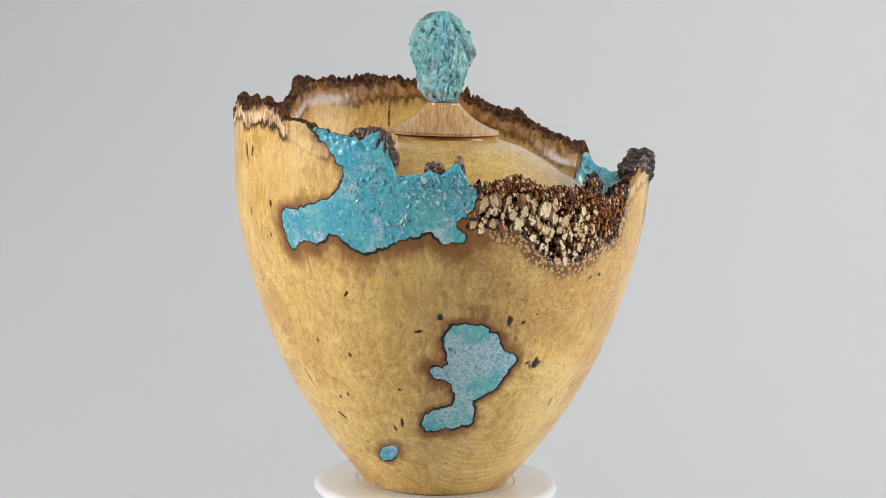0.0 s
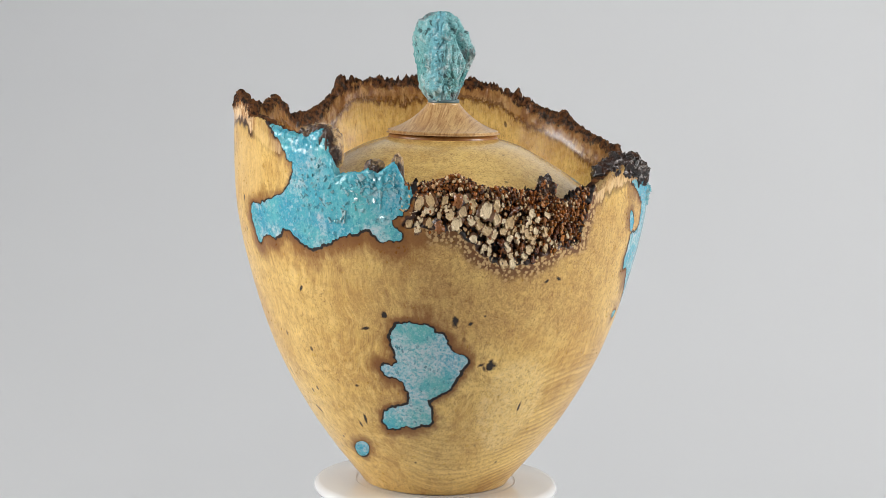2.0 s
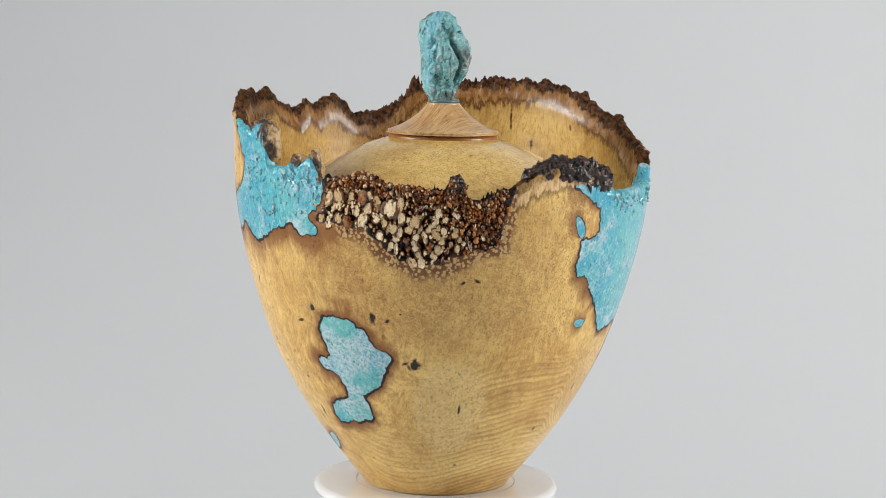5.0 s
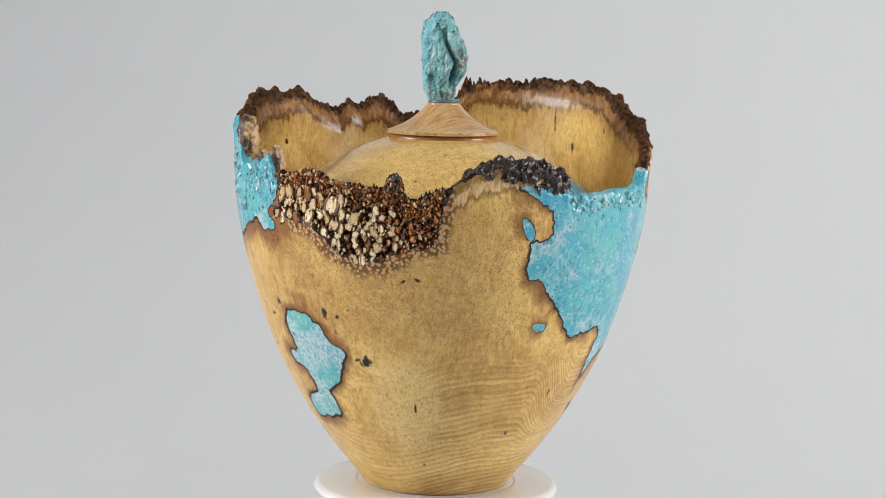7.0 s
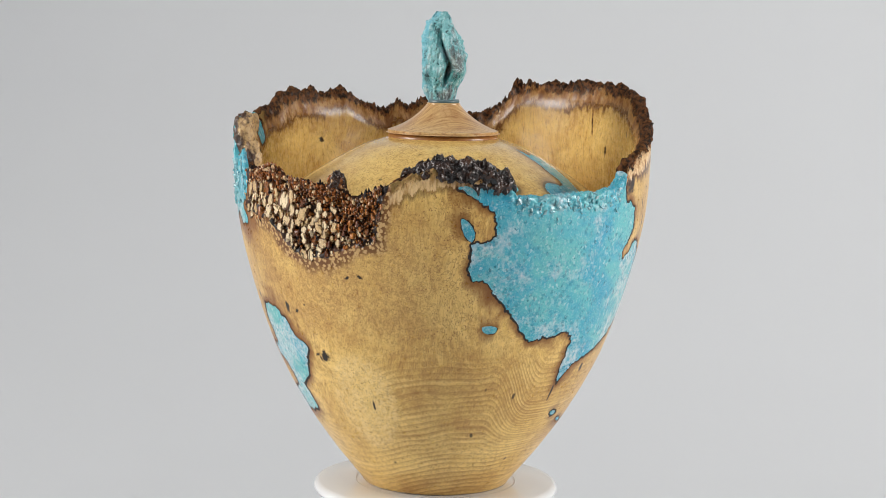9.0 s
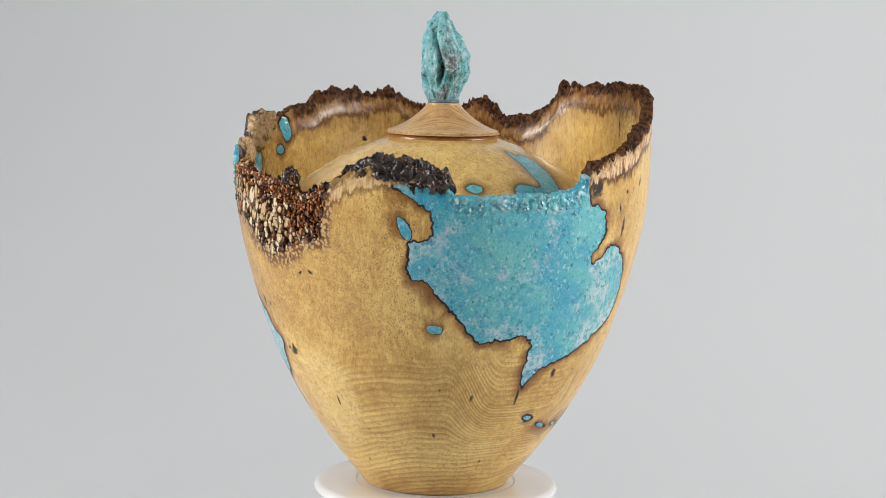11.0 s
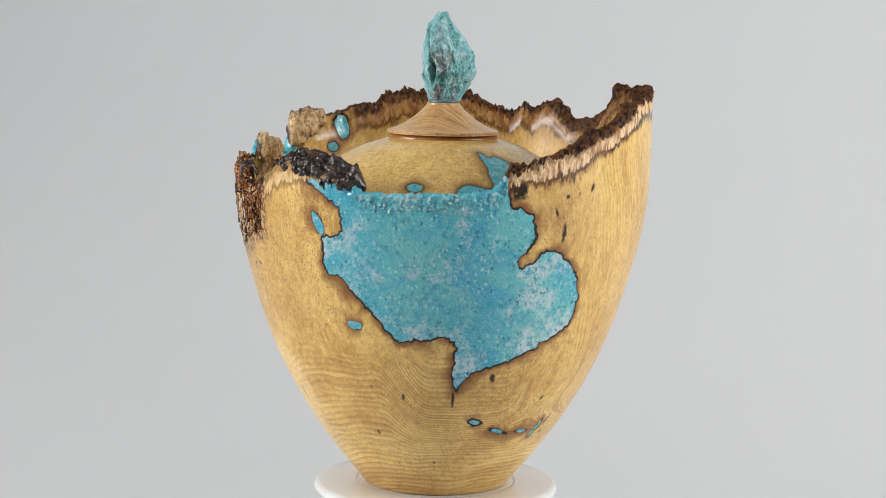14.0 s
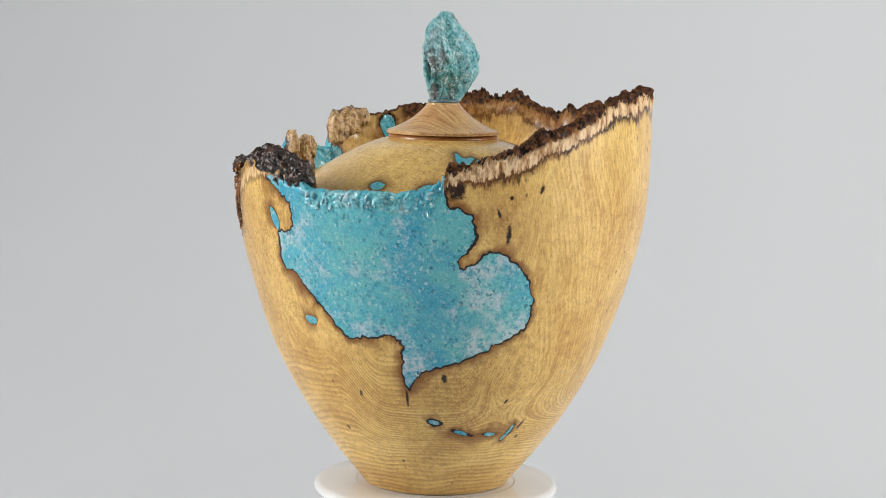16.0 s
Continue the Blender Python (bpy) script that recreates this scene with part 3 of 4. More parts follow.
def resin_rim(u):
    """1 where the rim is resin, not bark."""
    return np.maximum(step(u, 91, 94) * (1 - step(u, 127, 130)), step(u, -32, -29) * (1 - step(u, 5, 8)))


_calm = np.clip(0.45 + 1.1 * noise1(UC, 5, 21.0), 0.1, 1.1)
JAG = 0.0030 * noise1(UC, 11, 3.1) + _calm * (0.0075 * np.maximum(noise1(UC, 30, 7.7), 0) ** 1.2 + 0.0045 * noise1(UC, 70, 1.3)) + 0.0022 * noise1(UC, 140, 4.9) - 0.0008
SMOOTH_EDGE = step(UC, -45, -42) * (1 - step(UC, -33, -30))
RIM = RIM_SMOOTH + JAG * (1 - 0.75 * resin_rim(UC)) * (1 - 0.8 * SMOOTH_EDGE) * (1 - 0.85 * step(UC, 56, 60) * (1 - step(UC, 90, 93)))
WALL = 0.0085


def prepared(outline, seed):
    """The outline as a fine, slightly ragged curve in mm on the unrolled wall."""
    p = spline(outline)
    k = math.radians(1) * float(side(np.mean(p[:, 1]) / 1000)) * 1000
    q = np.stack([p[:, 0] * k, p[:, 1]], 1)
    rag = np.array([(noise.noise((a * 0.55, b * 0.55, seed)), noise.noise((a * 0.55, b * 0.55, seed + 9))) for a, b in q])
    size = np.ptp(q, 0).max()
    wide = np.array([(noise.noise((a * 0.22, b * 0.22, seed + 3)), noise.noise((a * 0.22, b * 0.22, seed + 5))) for a, b in q])
    return q + rag * (1.5 if size > 25 else 0.35) + wide * (1.2 if size > 25 else 0.2), k


def build_urn():
    n_fix, n_top, n_rim, n_in = 200, 60, 6, 60
    zf = np.concatenate([[0.0], 0.0006 * (np.arange(1, 6)), np.linspace(0.004, 0.150, n_fix - 6)])
    zf[:6] = np.linspace(0, 0.0032, 6)
    ones = np.ones(NU)
    Z = [ones * z for z in zf]
    Z += [0.150 + (RIM - 0.150) * v for v in np.linspace(0, 1, n_top + 1)[1:]]
    out_rows = len(Z)
    U = np.tile(UC, (out_rows, 1))
    Z = np.array(Z)
    # inside wall, top to bottom
    Zi = np.array([RIM + (0.128 - RIM) * v for v in np.linspace(0, 1, n_in)])
    Ui = np.tile(UC, (n_in, 1))

    def fields(U, Z, outlines, cell=0.80):
        """Snap the grid to the outlines; returns signed distance for each outline."""
        out = []
        for i, o in enumerate(outlines):
            poly, k = prepared(o, 3.0 + i)
            lo, hi = poly.min(0) - 40, poly.max(0) + 40
            x, y = U * k, Z * 1000
            m = (x > lo[0]) & (x < hi[0]) & (y > lo[1]) & (y < hi[1])
            sd = np.full(U.shape, 60.0)
            d, nx, ny = outline_field(poly, x[m], y[m])
            near = np.abs(d) < cell * 0.55
            x2, y2 = x[m], y[m]
            x2[near], y2[near] = nx[near], ny[near]
            keep = np.zeros(U.shape, bool)
            keep[m] = near
            keep[0] = keep[-1] = False
            U[keep] = (x2 / k)[keep[m]]
            Z[keep] = (y2 / 1000)[keep[m]]
            sd[m] = np.where(near, 0.0, d)
            out.append(sd)
        return out

    outer_lines = [INLAY_LEFT, INLAY_RIGHT, INLAY_LOW, *SPOTS]
    so = fields(U, Z, outer_lines)
    si = fields(Ui, Zi, [INNER_LEFT, INLAY_RIGHT, *INNER_SPOTS], 1.0)
    poly, k = prepared(BARK_ZONE, 20.0)
    bk, _, _ = outline_field(poly, (U * k).ravel(), (Z * 1000).ravel())
    bk = np.where((U > 0) & (U < 64), bk.reshape(U.shape), 60.0)

    allo = np.minimum.reduce([np.abs(s) for s in so[:3]] + [np.abs(s) + 0.6 for s in so[3:]])
    ino = np.minimum.reduce(so)
    depth = np.maximum(RIM_SMOOTH[None, :] - Z, 0) * 1000 + 0 * U
    layer = np.tile(1 - resin_rim(UC), (out_rows, 1)) * (1 - step(bk, 3, -1)) * np.where(U > 60, 1, step(np.abs(U - 33), 30, 34))
    layer *= 1 - 0.75 * np.tile(SMOOTH_EDGE, (out_rows, 1))
    layer *= np.where((U > 58) & (U < 92), 0.6, 1.0)

    R = side(Z)
    bark = step(bk, 1.0, -2.0)
    pts = np.stack([R * np.cos(np.radians(U - 90)), R * np.sin(np.radians(U - 90)), Z], -1)
    rough_zone = np.maximum(bark, layer * step(depth, 9, 1))
    sel = rough_zone > 0.01
    lump = np.zeros(U.shape)
    lump[sel] = noise3(pts[sel], 240) * 0.0016 + noise3(pts[sel], 620, 5.0, 2) * 0.0006
    R = R + lump * rough_zone - 0.0028 * bark * step(bk, 0, -6)
    # crystals make the top of the resin uneven
    rs = (ino < 0) & (depth < 12)
    cr = np.zeros(U.shape)
    cr[rs] = noise3(pts[rs], 330, 2.0, 2)
    R = R + np.where(rs, cr * 0.0010 * step(depth, 12, 2), 0)

    stain = 1.9 * np.exp(-np.maximum(so[0], 0) / 7) * step(Z, 0.165, 0.140) + 1.15 * np.exp(-np.maximum(so[2], 0) / 8) + 1.15 * np.exp(-np.maximum(bk, 0) / 6)
    stain += 0.9 * np.exp(-np.maximum(so[1], 0) / 5) * step(np.abs(U - 118), 60, 20) + 0.5 * np.exp(-((U - 87) / 6) ** 2 - ((Z - 0.113) / 0.012) ** 2) + 0.6 * np.exp(-np.maximum(so[3], 0) / 5)
    stain += 0.3 * np.exp(-((U - 14) / 26) ** 2 - ((Z - 0.118) / 0.018) ** 2)
    stain += 0.5 * np.exp(-((U - 148) / 9) ** 2 - ((Z - 0.155) / 0.014) ** 2)
    stain = np.clip(stain, 0, 1)
    tanned = step(U, -22, 6) * (1 - step(U, 62, 80)) * step(Z, 0.082, 0.10) * (1 - step(Z, 0.150, 0.165))
    tanned = np.maximum(tanned, 1.2 * np.exp(-((U - 142) / 13) ** 2 - ((Z - 0.154) / 0.017) ** 2))
    burl = step(Z, 0.075, 0.105) * step(U, 5, 25) * (1 - step(U, 78, 88)) + 0.5 * step(((U - 45) / 15) ** 2 + ((Z - 0.052) / 0.025) ** 2, 1.1, 0.9)
    burl += 0.45 * step(U, 120, 126) * step(Z, 0.04, 0.05) * (1 - step(Z, 0.075, 0.09)) + 0.5 * np.exp(-((U - 98) / 12) ** 2 - ((Z - 0.02) / 0.012) ** 2) + 0.25
    burl = np.clip(burl, 0, 1)
    ring = step(Z, 0.092, 0.066) * step(U, 44, 56) * (1 - step(U, 190, 220)) + 0.6 * step(Z, 0.05, 0.03) * step(U, -8, 6) + 0.5 * step(-U, 50, 60) * step(Z, 0.09, 0.07)
    ring = np.clip(ring * (1 - 0.8 * burl), 0, 1)

    # growth rings dive beside the tip of the large inlay and stand upright past it
    dive = step(U, 92, 112) * step(Z, 0.022, 0.06)
    up = step(U, 138, 160) * step(Z, 0.030, 0.07)
    grow = (Z * 1000 - 0.16 * np.clip(U - 45, 0, 50) + 34 * dive + 3.0 * np.sin(np.radians(U * 4))) * (1 - up) + up * (1.9 * (U - 150) + 0.25 * Z * 1000)
    ring = np.clip(np.maximum(ring, 0.45 * up) + 0.35 * dive * step(Z, 0.10, 0.06), 0, 1)
    # where the filler is milkier
    milk = np.exp(-((U - 147) / 10) ** 2 - ((Z - 0.103) / 0.020) ** 2) + 0.8 * np.exp(-((U - 122) / 8) ** 2 - ((Z - 0.078) / 0.016) ** 2)
    milk += 1.7 * np.exp(-((U - 10) / 10) ** 2 - ((Z - 0.080) / 0.011) ** 2) + 0.7 * np.exp(-((U - 92) / 5) ** 2 - ((Z - 0.125) / 0.018) ** 2) + 0.5 * np.exp(-((U - 2) / 9) ** 2 - ((Z - 0.162) / 0.012) ** 2)

    def spots(U, Z, table, width):
        k = np.zeros(U.shape)
        for u, z, du, dz, lean in table:
            x, y = (U - u) * width, Z * 1000 - z
            c, q = math.cos(math.radians(lean)), math.sin(math.radians(lean))
            k = np.maximum(k, np.exp(-(((x * c + y * q) / du) ** 2 + ((y * c - x * q) / dz) ** 2) * 0.7))
        return k

    knot = spots(U, Z, KNOTS, 1.8)
    swirl = np.hypot((U + 47) * 1.9, Z * 1000 - 172)
    swirl = np.where((U < -22), swirl, 60)
    # rim rows between the two walls
    zr, rr = [], []
    Ri_top = side(RIM) - 0.0055
    for k in range(1, n_rim + 1):
        v = k / (n_rim + 1)
        zr.append(RIM + 0.0013 * math.sin(math.pi * v) + 0.0012 * noise1(UC, 45, 11.0 + k) * (1 - 0.6 * resin_rim(UC)))
        rr.append(R[-1] * (1 - v) + Ri_top * v)
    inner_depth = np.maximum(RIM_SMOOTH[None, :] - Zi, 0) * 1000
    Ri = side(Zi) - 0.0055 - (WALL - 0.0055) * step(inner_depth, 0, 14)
    pin = np.stack([Ri * np.cos(np.radians(Ui - 90)), Ri * np.sin(np.radians(Ui - 90)), Zi], -1)
    zone = step(inner_depth, 11, 2)
    s2 = zone > 0.01
    li = np.zeros(Ui.shape)
    li[s2] = noise3(pin[s2], 200, 4.0) * 0.0015
    Ri = Ri + li * zone
    # ledge that carries the lid, then the hidden bottom
    ledge = [(0.128, side(0.128) - WALL), (0.1275, 0.088), (0.110, 0.086), (0.012, 0.030), (0.012, 0.0005)]

    bottom = [(0.0, 0.0005), (0.0, 0.030)]
    rowsU = [np.tile(UC, (len(bottom), 1)), U, np.tile(UC, (n_rim, 1)), Ui, np.tile(UC, (len(ledge), 1))]
    rowsZ = [np.array([ones * z for z, r in bottom]), Z, np.array(zr), Zi, np.array([ones * z for z, r in ledge])]
    rowsR = [np.array([ones * r for z, r in bottom]), R, np.array(rr), Ri, np.array([ones * r for z, r in ledge])]
    AU, AZ, AR = np.vstack(rowsU), np.vstack(rowsZ), np.vstack(rowsR)
    rows = AU.shape[0]
    nb = len(bottom)

    def whole(outer, inner, fill=0.0, rim=None):
        a = np.full((rows, NU), float(fill))
        a[nb:nb + out_rows] = outer
        if rim is not None:
            a[nb + out_rows:nb + out_rows + n_rim] = rim
        a[nb + out_rows + n_rim:nb + out_rows + n_rim + n_in] = inner
        return a

    si_all = np.minimum.reduce([np.abs(s) for s in si])
    char = whole(np.minimum(allo, 30), np.minimum(si_all, 30), 30, np.minimum(allo[-1], 30)[None, :])
    attrs = {
        "char": char,
        "rim": whole(depth, inner_depth, 40, 0.0),
        "burl": whole(burl, 0.15, 0.3, 0.0),
        "ring": whole(ring, 0.0),
        "stain": whole(stain, np.clip(np.exp(-si_all / 6), 0, 1) * 0.6),
        "layer": whole(layer, 0.0, 0.0, np.maximum(layer[-1], 0.2)[None, :]),
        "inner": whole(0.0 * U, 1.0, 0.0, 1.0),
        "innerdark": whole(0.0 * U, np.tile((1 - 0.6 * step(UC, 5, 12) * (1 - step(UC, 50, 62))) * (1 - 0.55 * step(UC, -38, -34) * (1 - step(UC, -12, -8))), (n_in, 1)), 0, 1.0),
        "tan": whole(tanned, 0.0),
        "knot": whole(knot, spots(Ui, Zi, INNER_KNOTS, 1.8)),
        "swirl": whole(swirl, 60, 60),
        "bark": whole(bark, 0.0, 0.0, bark[-1][None, :]),
        "grow": whole(grow, Zi * 1000),
        "milk": whole(milk, 0.0),
        "oval": whole(step(((U - 45) / 13) ** 2 + ((Z - 0.054) / 0.026) ** 2, 1.25, 0.75), 0.0),
        "foam": whole(np.exp(-np.maximum(bk, 0) / 7.5) * step(U, 8, 16) * (1 - step(U, 58, 66)) * (bk > -2.5), 0.0),
    }
    th = np.radians(AU - 90)
    verts = np.stack([AR * np.cos(th), AR * np.sin(th), AZ], -1).reshape(-1, 3)

    i, j = np.meshgrid(np.arange(rows - 1), np.arange(NU), indexing="ij")
    j2 = (j + 1) % NU
    quads = np.stack([i * NU + j, i * NU + j2, (i + 1) * NU + j2, (i + 1) * NU + j], -1)

    def inside_all(sds_out, sds_in):
        a = np.full((rows, NU), 60.0)
        if sds_out is not None:
            a[nb:nb + out_rows] = sds_out
            a[nb + out_rows:nb + out_rows + n_rim // 3 + 1] = sds_out[-1]
        if sds_in is not None:
            a[nb + out_rows + n_rim:nb + out_rows + n_rim + n_in] = sds_in
            a[nb + out_rows + n_rim // 3 + 1:nb + out_rows + n_rim] = sds_in[0]
        f = (a[:-1] + a[1:]) / 4
        return f + np.roll(f, -1, axis=1) < 0

    groups = [(inside_all(so[0], si[0]), "turquoise crushed-stone resin inlay with crystal edge", RESIN), (inside_all(so[1], si[1]), "large turquoise crushed-stone resin inlay", RESIN),
              (inside_all(so[2], None), "mottled pale turquoise resin inlay", RESIN_PALE)]
    groups += [(inside_all(s, None), "small turquoise resin inlay", RESIN) for s in so[3:]]
    groups += [(inside_all(None, s), "small turquoise resin inlay", RESIN) for s in si[2:]]
    taken = np.zeros(quads.shape[:2], bool)

    def emit(name, mask, mat, label, names):
        q = quads[mask]
        used, back = np.unique(q, return_inverse=True)
        return mesh_from(name, verts[used], back.reshape(q.shape), mat, urn, label, True, {k: attrs[k].reshape(-1)[used] for k in names})

    todo = []
    for mask, label, mat in groups:
        mask = mask & ~taken
        taken |= mask
        if mask.any():
            todo.append((mask, mat, label))
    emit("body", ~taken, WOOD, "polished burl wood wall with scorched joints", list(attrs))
    for mask, mat, label in todo:
        emit("inlay", mask, mat, label, ["char", "milk"])
    return poly


def on_wall(u, z, out=0.0):
    r = float(side(z)) + out
    a = math.radians(u - 90)
    return Vector((r * math.cos(a), r * math.sin(a), z))


def blob_mesh(name, seed, freq, amount, mat, level=2, cut=1.0):
    """A knobbly lump about 1 across, sliced flat on two sides."""
    bm = bmesh.new()
    bmesh.ops.create_icosphere(bm, subdivisions=level, radius=0.5)
    for v in bm.verts:
        n = noise.fractal(v.co * freq + Vector((seed * 3.7, seed, 0)), 0.9, 2.0, 4)
        v.co *= 1 + amount * n
        v.co.y = min(max(v.co.y, -cut), cut) + 0.03 * n
    me = bpy.data.meshes.new(name)
    bm.to_mesh(me)
    bm.free()
    me.materials.append(mat)
    me.polygons.foreach_set("use_smooth", [True] * len(me.polygons))
    return me


def rim_at(u):
    return float(np.interp(u % 360, _rt[:, 0], _rt[:, 1])) / 1000


def nodules(poly):
    """Cauliflower-like bark: knobs packed over the recessed part of the wall."""
    rnd = random.Random(5)
    pale = [blob_mesh("nodule", s, 2.2, 1.05, PALE_NODULE, 3, 0.14) for s in range(9)]
    brown = [blob_mesh("nodule", s + 9, 2.6, 1.0, BROWN_NODULE, 2, 0.2) for s in range(7)]
    k = math.radians(1) * 0.109 * 1000
    zone = np.array(BARK_ZONE)[[0] + list(range(16, 6, -1)) + [5]]
    us, lows = zone[:, 0], zone[:, 1] / 1000 + 0.0008
    placed = []
    tries = 0
    while len(placed) < 300 and tries < 12000:
        tries += 1
        u, z = rnd.uniform(6, 58), rnd.uniform(0.129, 0.174)
        if z > rim_at(u) + 0.0005:
            continue
        if np.interp(u, us, lows) > z:
            continue
        top = rim_at(u) - z
        big = 0.5 * (1 - step(u, 28, 50)) + 0.5
        size = (rnd.uniform(0.0012, 0.0028) if rnd.random() < 0.8 else rnd.uniform(0.0030, 0.0056)) * big
        if top < 0.006:
            size = rnd.uniform(0.0012, 0.0028)
        if tries < 500 and top > 0.008:
            size = rnd.uniform(0.0042, 0.0068) * big
        if any((u - a) ** 2 * k * k + (z - b) ** 2 * 1e6 < (0.40e3 * (size + s)) ** 2 for a, b, s in placed):
            continue
        placed.append((u, z, size))
        light = rnd.random() < (0.95 if (u < 30 and 0.006 < top < 0.026) else 0.35 if top < 0.008 else 0.75) and not (u > 42 and top < 0.016 and rnd.random() < 0.75)
        ob = new("nodule", rnd.choice(pale if light else brown))
        ob.parent = urn
        if top > 0.007:
            ob.matrix_basis = Matrix.Translation(on_wall(u, z, -0.0014)) @ pose(0, 0, 0, 0, 0, u) @ pose(0, 0, 0, 0, rnd.uniform(-35, 35), 0) @ Matrix.Diagonal((size * rnd.uniform(0.75, 1.0), 0.0095, size * rnd.uniform(1.0, 1.55), 1))
            continue
        ob.matrix_basis = Matrix.Translation(on_wall(u, z, -0.0026 + 0.10 * size)) @ pose(0, 0, 0, rnd.uniform(0, 360), rnd.uniform(0, 360), rnd.uniform(0, 360)) @ Matrix.Diagonal((size * rnd.uniform(0.85, 1.3), size, size * rnd.uniform(0.8, 1.2), 1))


def fine_nodules():
    """The small knobs between and above the large ones, past counting."""
    rnd = random.Random(21)
    zone = np.array(BARK_ZONE)[[0] + list(range(16, 6, -1)) + [5]]
    bm = bmesh.new()
    bmesh.ops.create_icosphere(bm, subdivisions=1, radius=0.5)
    unit = np.array([v.co[:] for v in bm.verts])
    tris = np.array([[v.index for v in f.verts] for f in bm.faces])
    bm.free()
    verts, faces = [], []
    count = 0
    while count < 2600:
        u = rnd.uniform(6, 58)
        top = rim_at(u) + 0.001
        z = top - abs(rnd.gauss(0, 0.010)) if rnd.random() < 0.5 else rnd.uniform(0.128, top)
        if z < np.interp(u, zone[:, 0], zone[:, 1]) / 1000 - 0.001:
            continue
        if u < 40 and z < top - 0.007 and rnd.random() < 0.72:
            continue
        size = rnd.uniform(0.0007, 0.0017)
        turn = np.array(Euler([rnd.uniform(-0.6, 0.6), rnd.uniform(-0.5, 0.5), rnd.uniform(0, 6.3)]).to_matrix())
        shape = unit * np.array([rnd.uniform(0.7, 1.3), 1, rnd.uniform(0.9, 2.0)]) * size
        at = np.array(on_wall(u, z, rnd.uniform(-0.0035, -0.0004) if z < top - 0.002 else rnd.uniform(-0.006, -0.0004)))
        faces += (tris + len(verts)).tolist()
        verts += (shape @ turn.T + at).tolist()
        count += 1
    ob = mesh_from("bark_grain", verts, faces, GRAINS, urn, "fine red-brown and cream bark grains")
    tagged(ob, kind="stuff")


def lump(name, spec, mat, label, seed, freq=60, amount=0.0024, box=1.0):
    """One knobbly piece along the rim: rows of (angle, height, depth behind the wall's face, half depth, half height)."""
    t, within = np.array(spec, float), []
    n, sides = 18 * len(spec), 72
    verts = []
    for i in range(n + 1):
        u = t[0, 0] + (t[-1, 0] - t[0, 0]) * i / n
        z, out, ry, rz = (float(np.interp(u, t[:, 0], t[:, k])) for k in (1, 2, 3, 4))
        end = math.sqrt(max(1 - abs(2 * i / n - 1) ** 5, 0.0004))
        for j in range(sides):
            a = 2 * math.pi * j / sides
            ca, sa = math.cos(a), math.sin(a)
            p = on_wall(u, z + rz * end * math.copysign(abs(sa) ** box, sa), out + ry * end * math.copysign(abs(ca) ** box, ca))
            d = (p - on_wall(u, z, out)).normalized()
            f = noise.fractal(p * freq * 2 + Vector((seed, 0, 0)), 0.8, 2.2, 4) + 0.8 * (1 - 2 * abs(noise.noise(p * freq * 3 + Vector((0, seed, 0)))))
            within.append(0.5 - 0.5 * ca)
            f += 0.5 * noise.fractal(p * freq * 9 + Vector((seed, seed, 0)), 0.7, 2.1, 3) - 0.35 * abs(noise.noise(p * freq * 6))
            verts.append(p + d * amount * f * min(1, end * 1.5))
    faces = [(i * sides + j, i * sides + (j + 1) % sides, (i + 1) * sides + (j + 1) % sides, (i + 1) * sides + j) for i in range(n) for j in range(sides)]
    faces += [tuple(range(sides))[::-1], tuple(n * sides + j for j in range(sides))]
    return mesh_from(name, verts, faces, mat, urn, label, True, {"inner": within})


def crystals():
    """Broken crystal chips along the top of the resin."""
    rnd = random.Random(11)
    meshes = []
    for s in range(5):
        bm = bmesh.new()
        bmesh.ops.create_cube(bm, size=1)
        for v in bm.verts:
            v.co = Vector(v.co) * rnd.uniform(0.6, 1.1) + Vector([rnd.uniform(-0.22, 0.22) for _ in range(3)])
        bmesh.ops.bevel(bm, geom=bm.edges[:], offset=0.07, segments=1, affect="EDGES")
        me = bpy.data.meshes.new("crystal")
        bm.to_mesh(me)
        bm.free()
        me.materials.append(CRYSTAL)
        meshes.append(me)
    spots = [(rnd.uniform(-23, 7), None) for _ in range(150)] + [(rnd.uniform(92, 129.5), None) for _ in range(130)]
    for u, _ in spots:
        down = abs(rnd.gauss(0, 0.0045 if u > 50 else 0.011))
        down = min(down, 0.022 if u < 2 else 0.010)
        if u < -9:
            down += 0.012
        z = max(rim_at(u) - down - 0.0008, 0.149)
        size = rnd.uniform(0.0012, 0.0032) if u > 50 else rnd.uniform(0.0012, 0.0036)
        ob = new("crystal", rnd.choice(meshes))
        ob.parent = urn
        out = rnd.uniform(-0.0040, 0.0004) if down < 0.002 else -0.40 * size
        if down < 0.002:
            turn = pose(0, 0, 0, rnd.uniform(0, 360), rnd.uniform(0, 360), rnd.uniform(0, 360))
            ob.matrix_basis = Matrix.Translation(on_wall(u, z, out)) @ turn @ Matrix.Diagonal((size * rnd.uniform(0.8, 1.4), size, size * rnd.uniform(0.6, 1.0), 1))
            continue
        # ground nearly flush with the wall
        size *= 0.62
        tilt = pose(0, 0, 0, 0, 0, u + rnd.uniform(-14, 14)) @ pose(0, 0, 0, rnd.uniform(-16, 16), rnd.uniform(0, 360), 0)
        ob.matrix_basis = Matrix.Translation(on_wall(u, z, -0.0007)) @ tilt @ Matrix.Diagonal((size * rnd.uniform(0.8, 1.4), 0.0026, size * rnd.uniform(0.6, 1.0), 1))


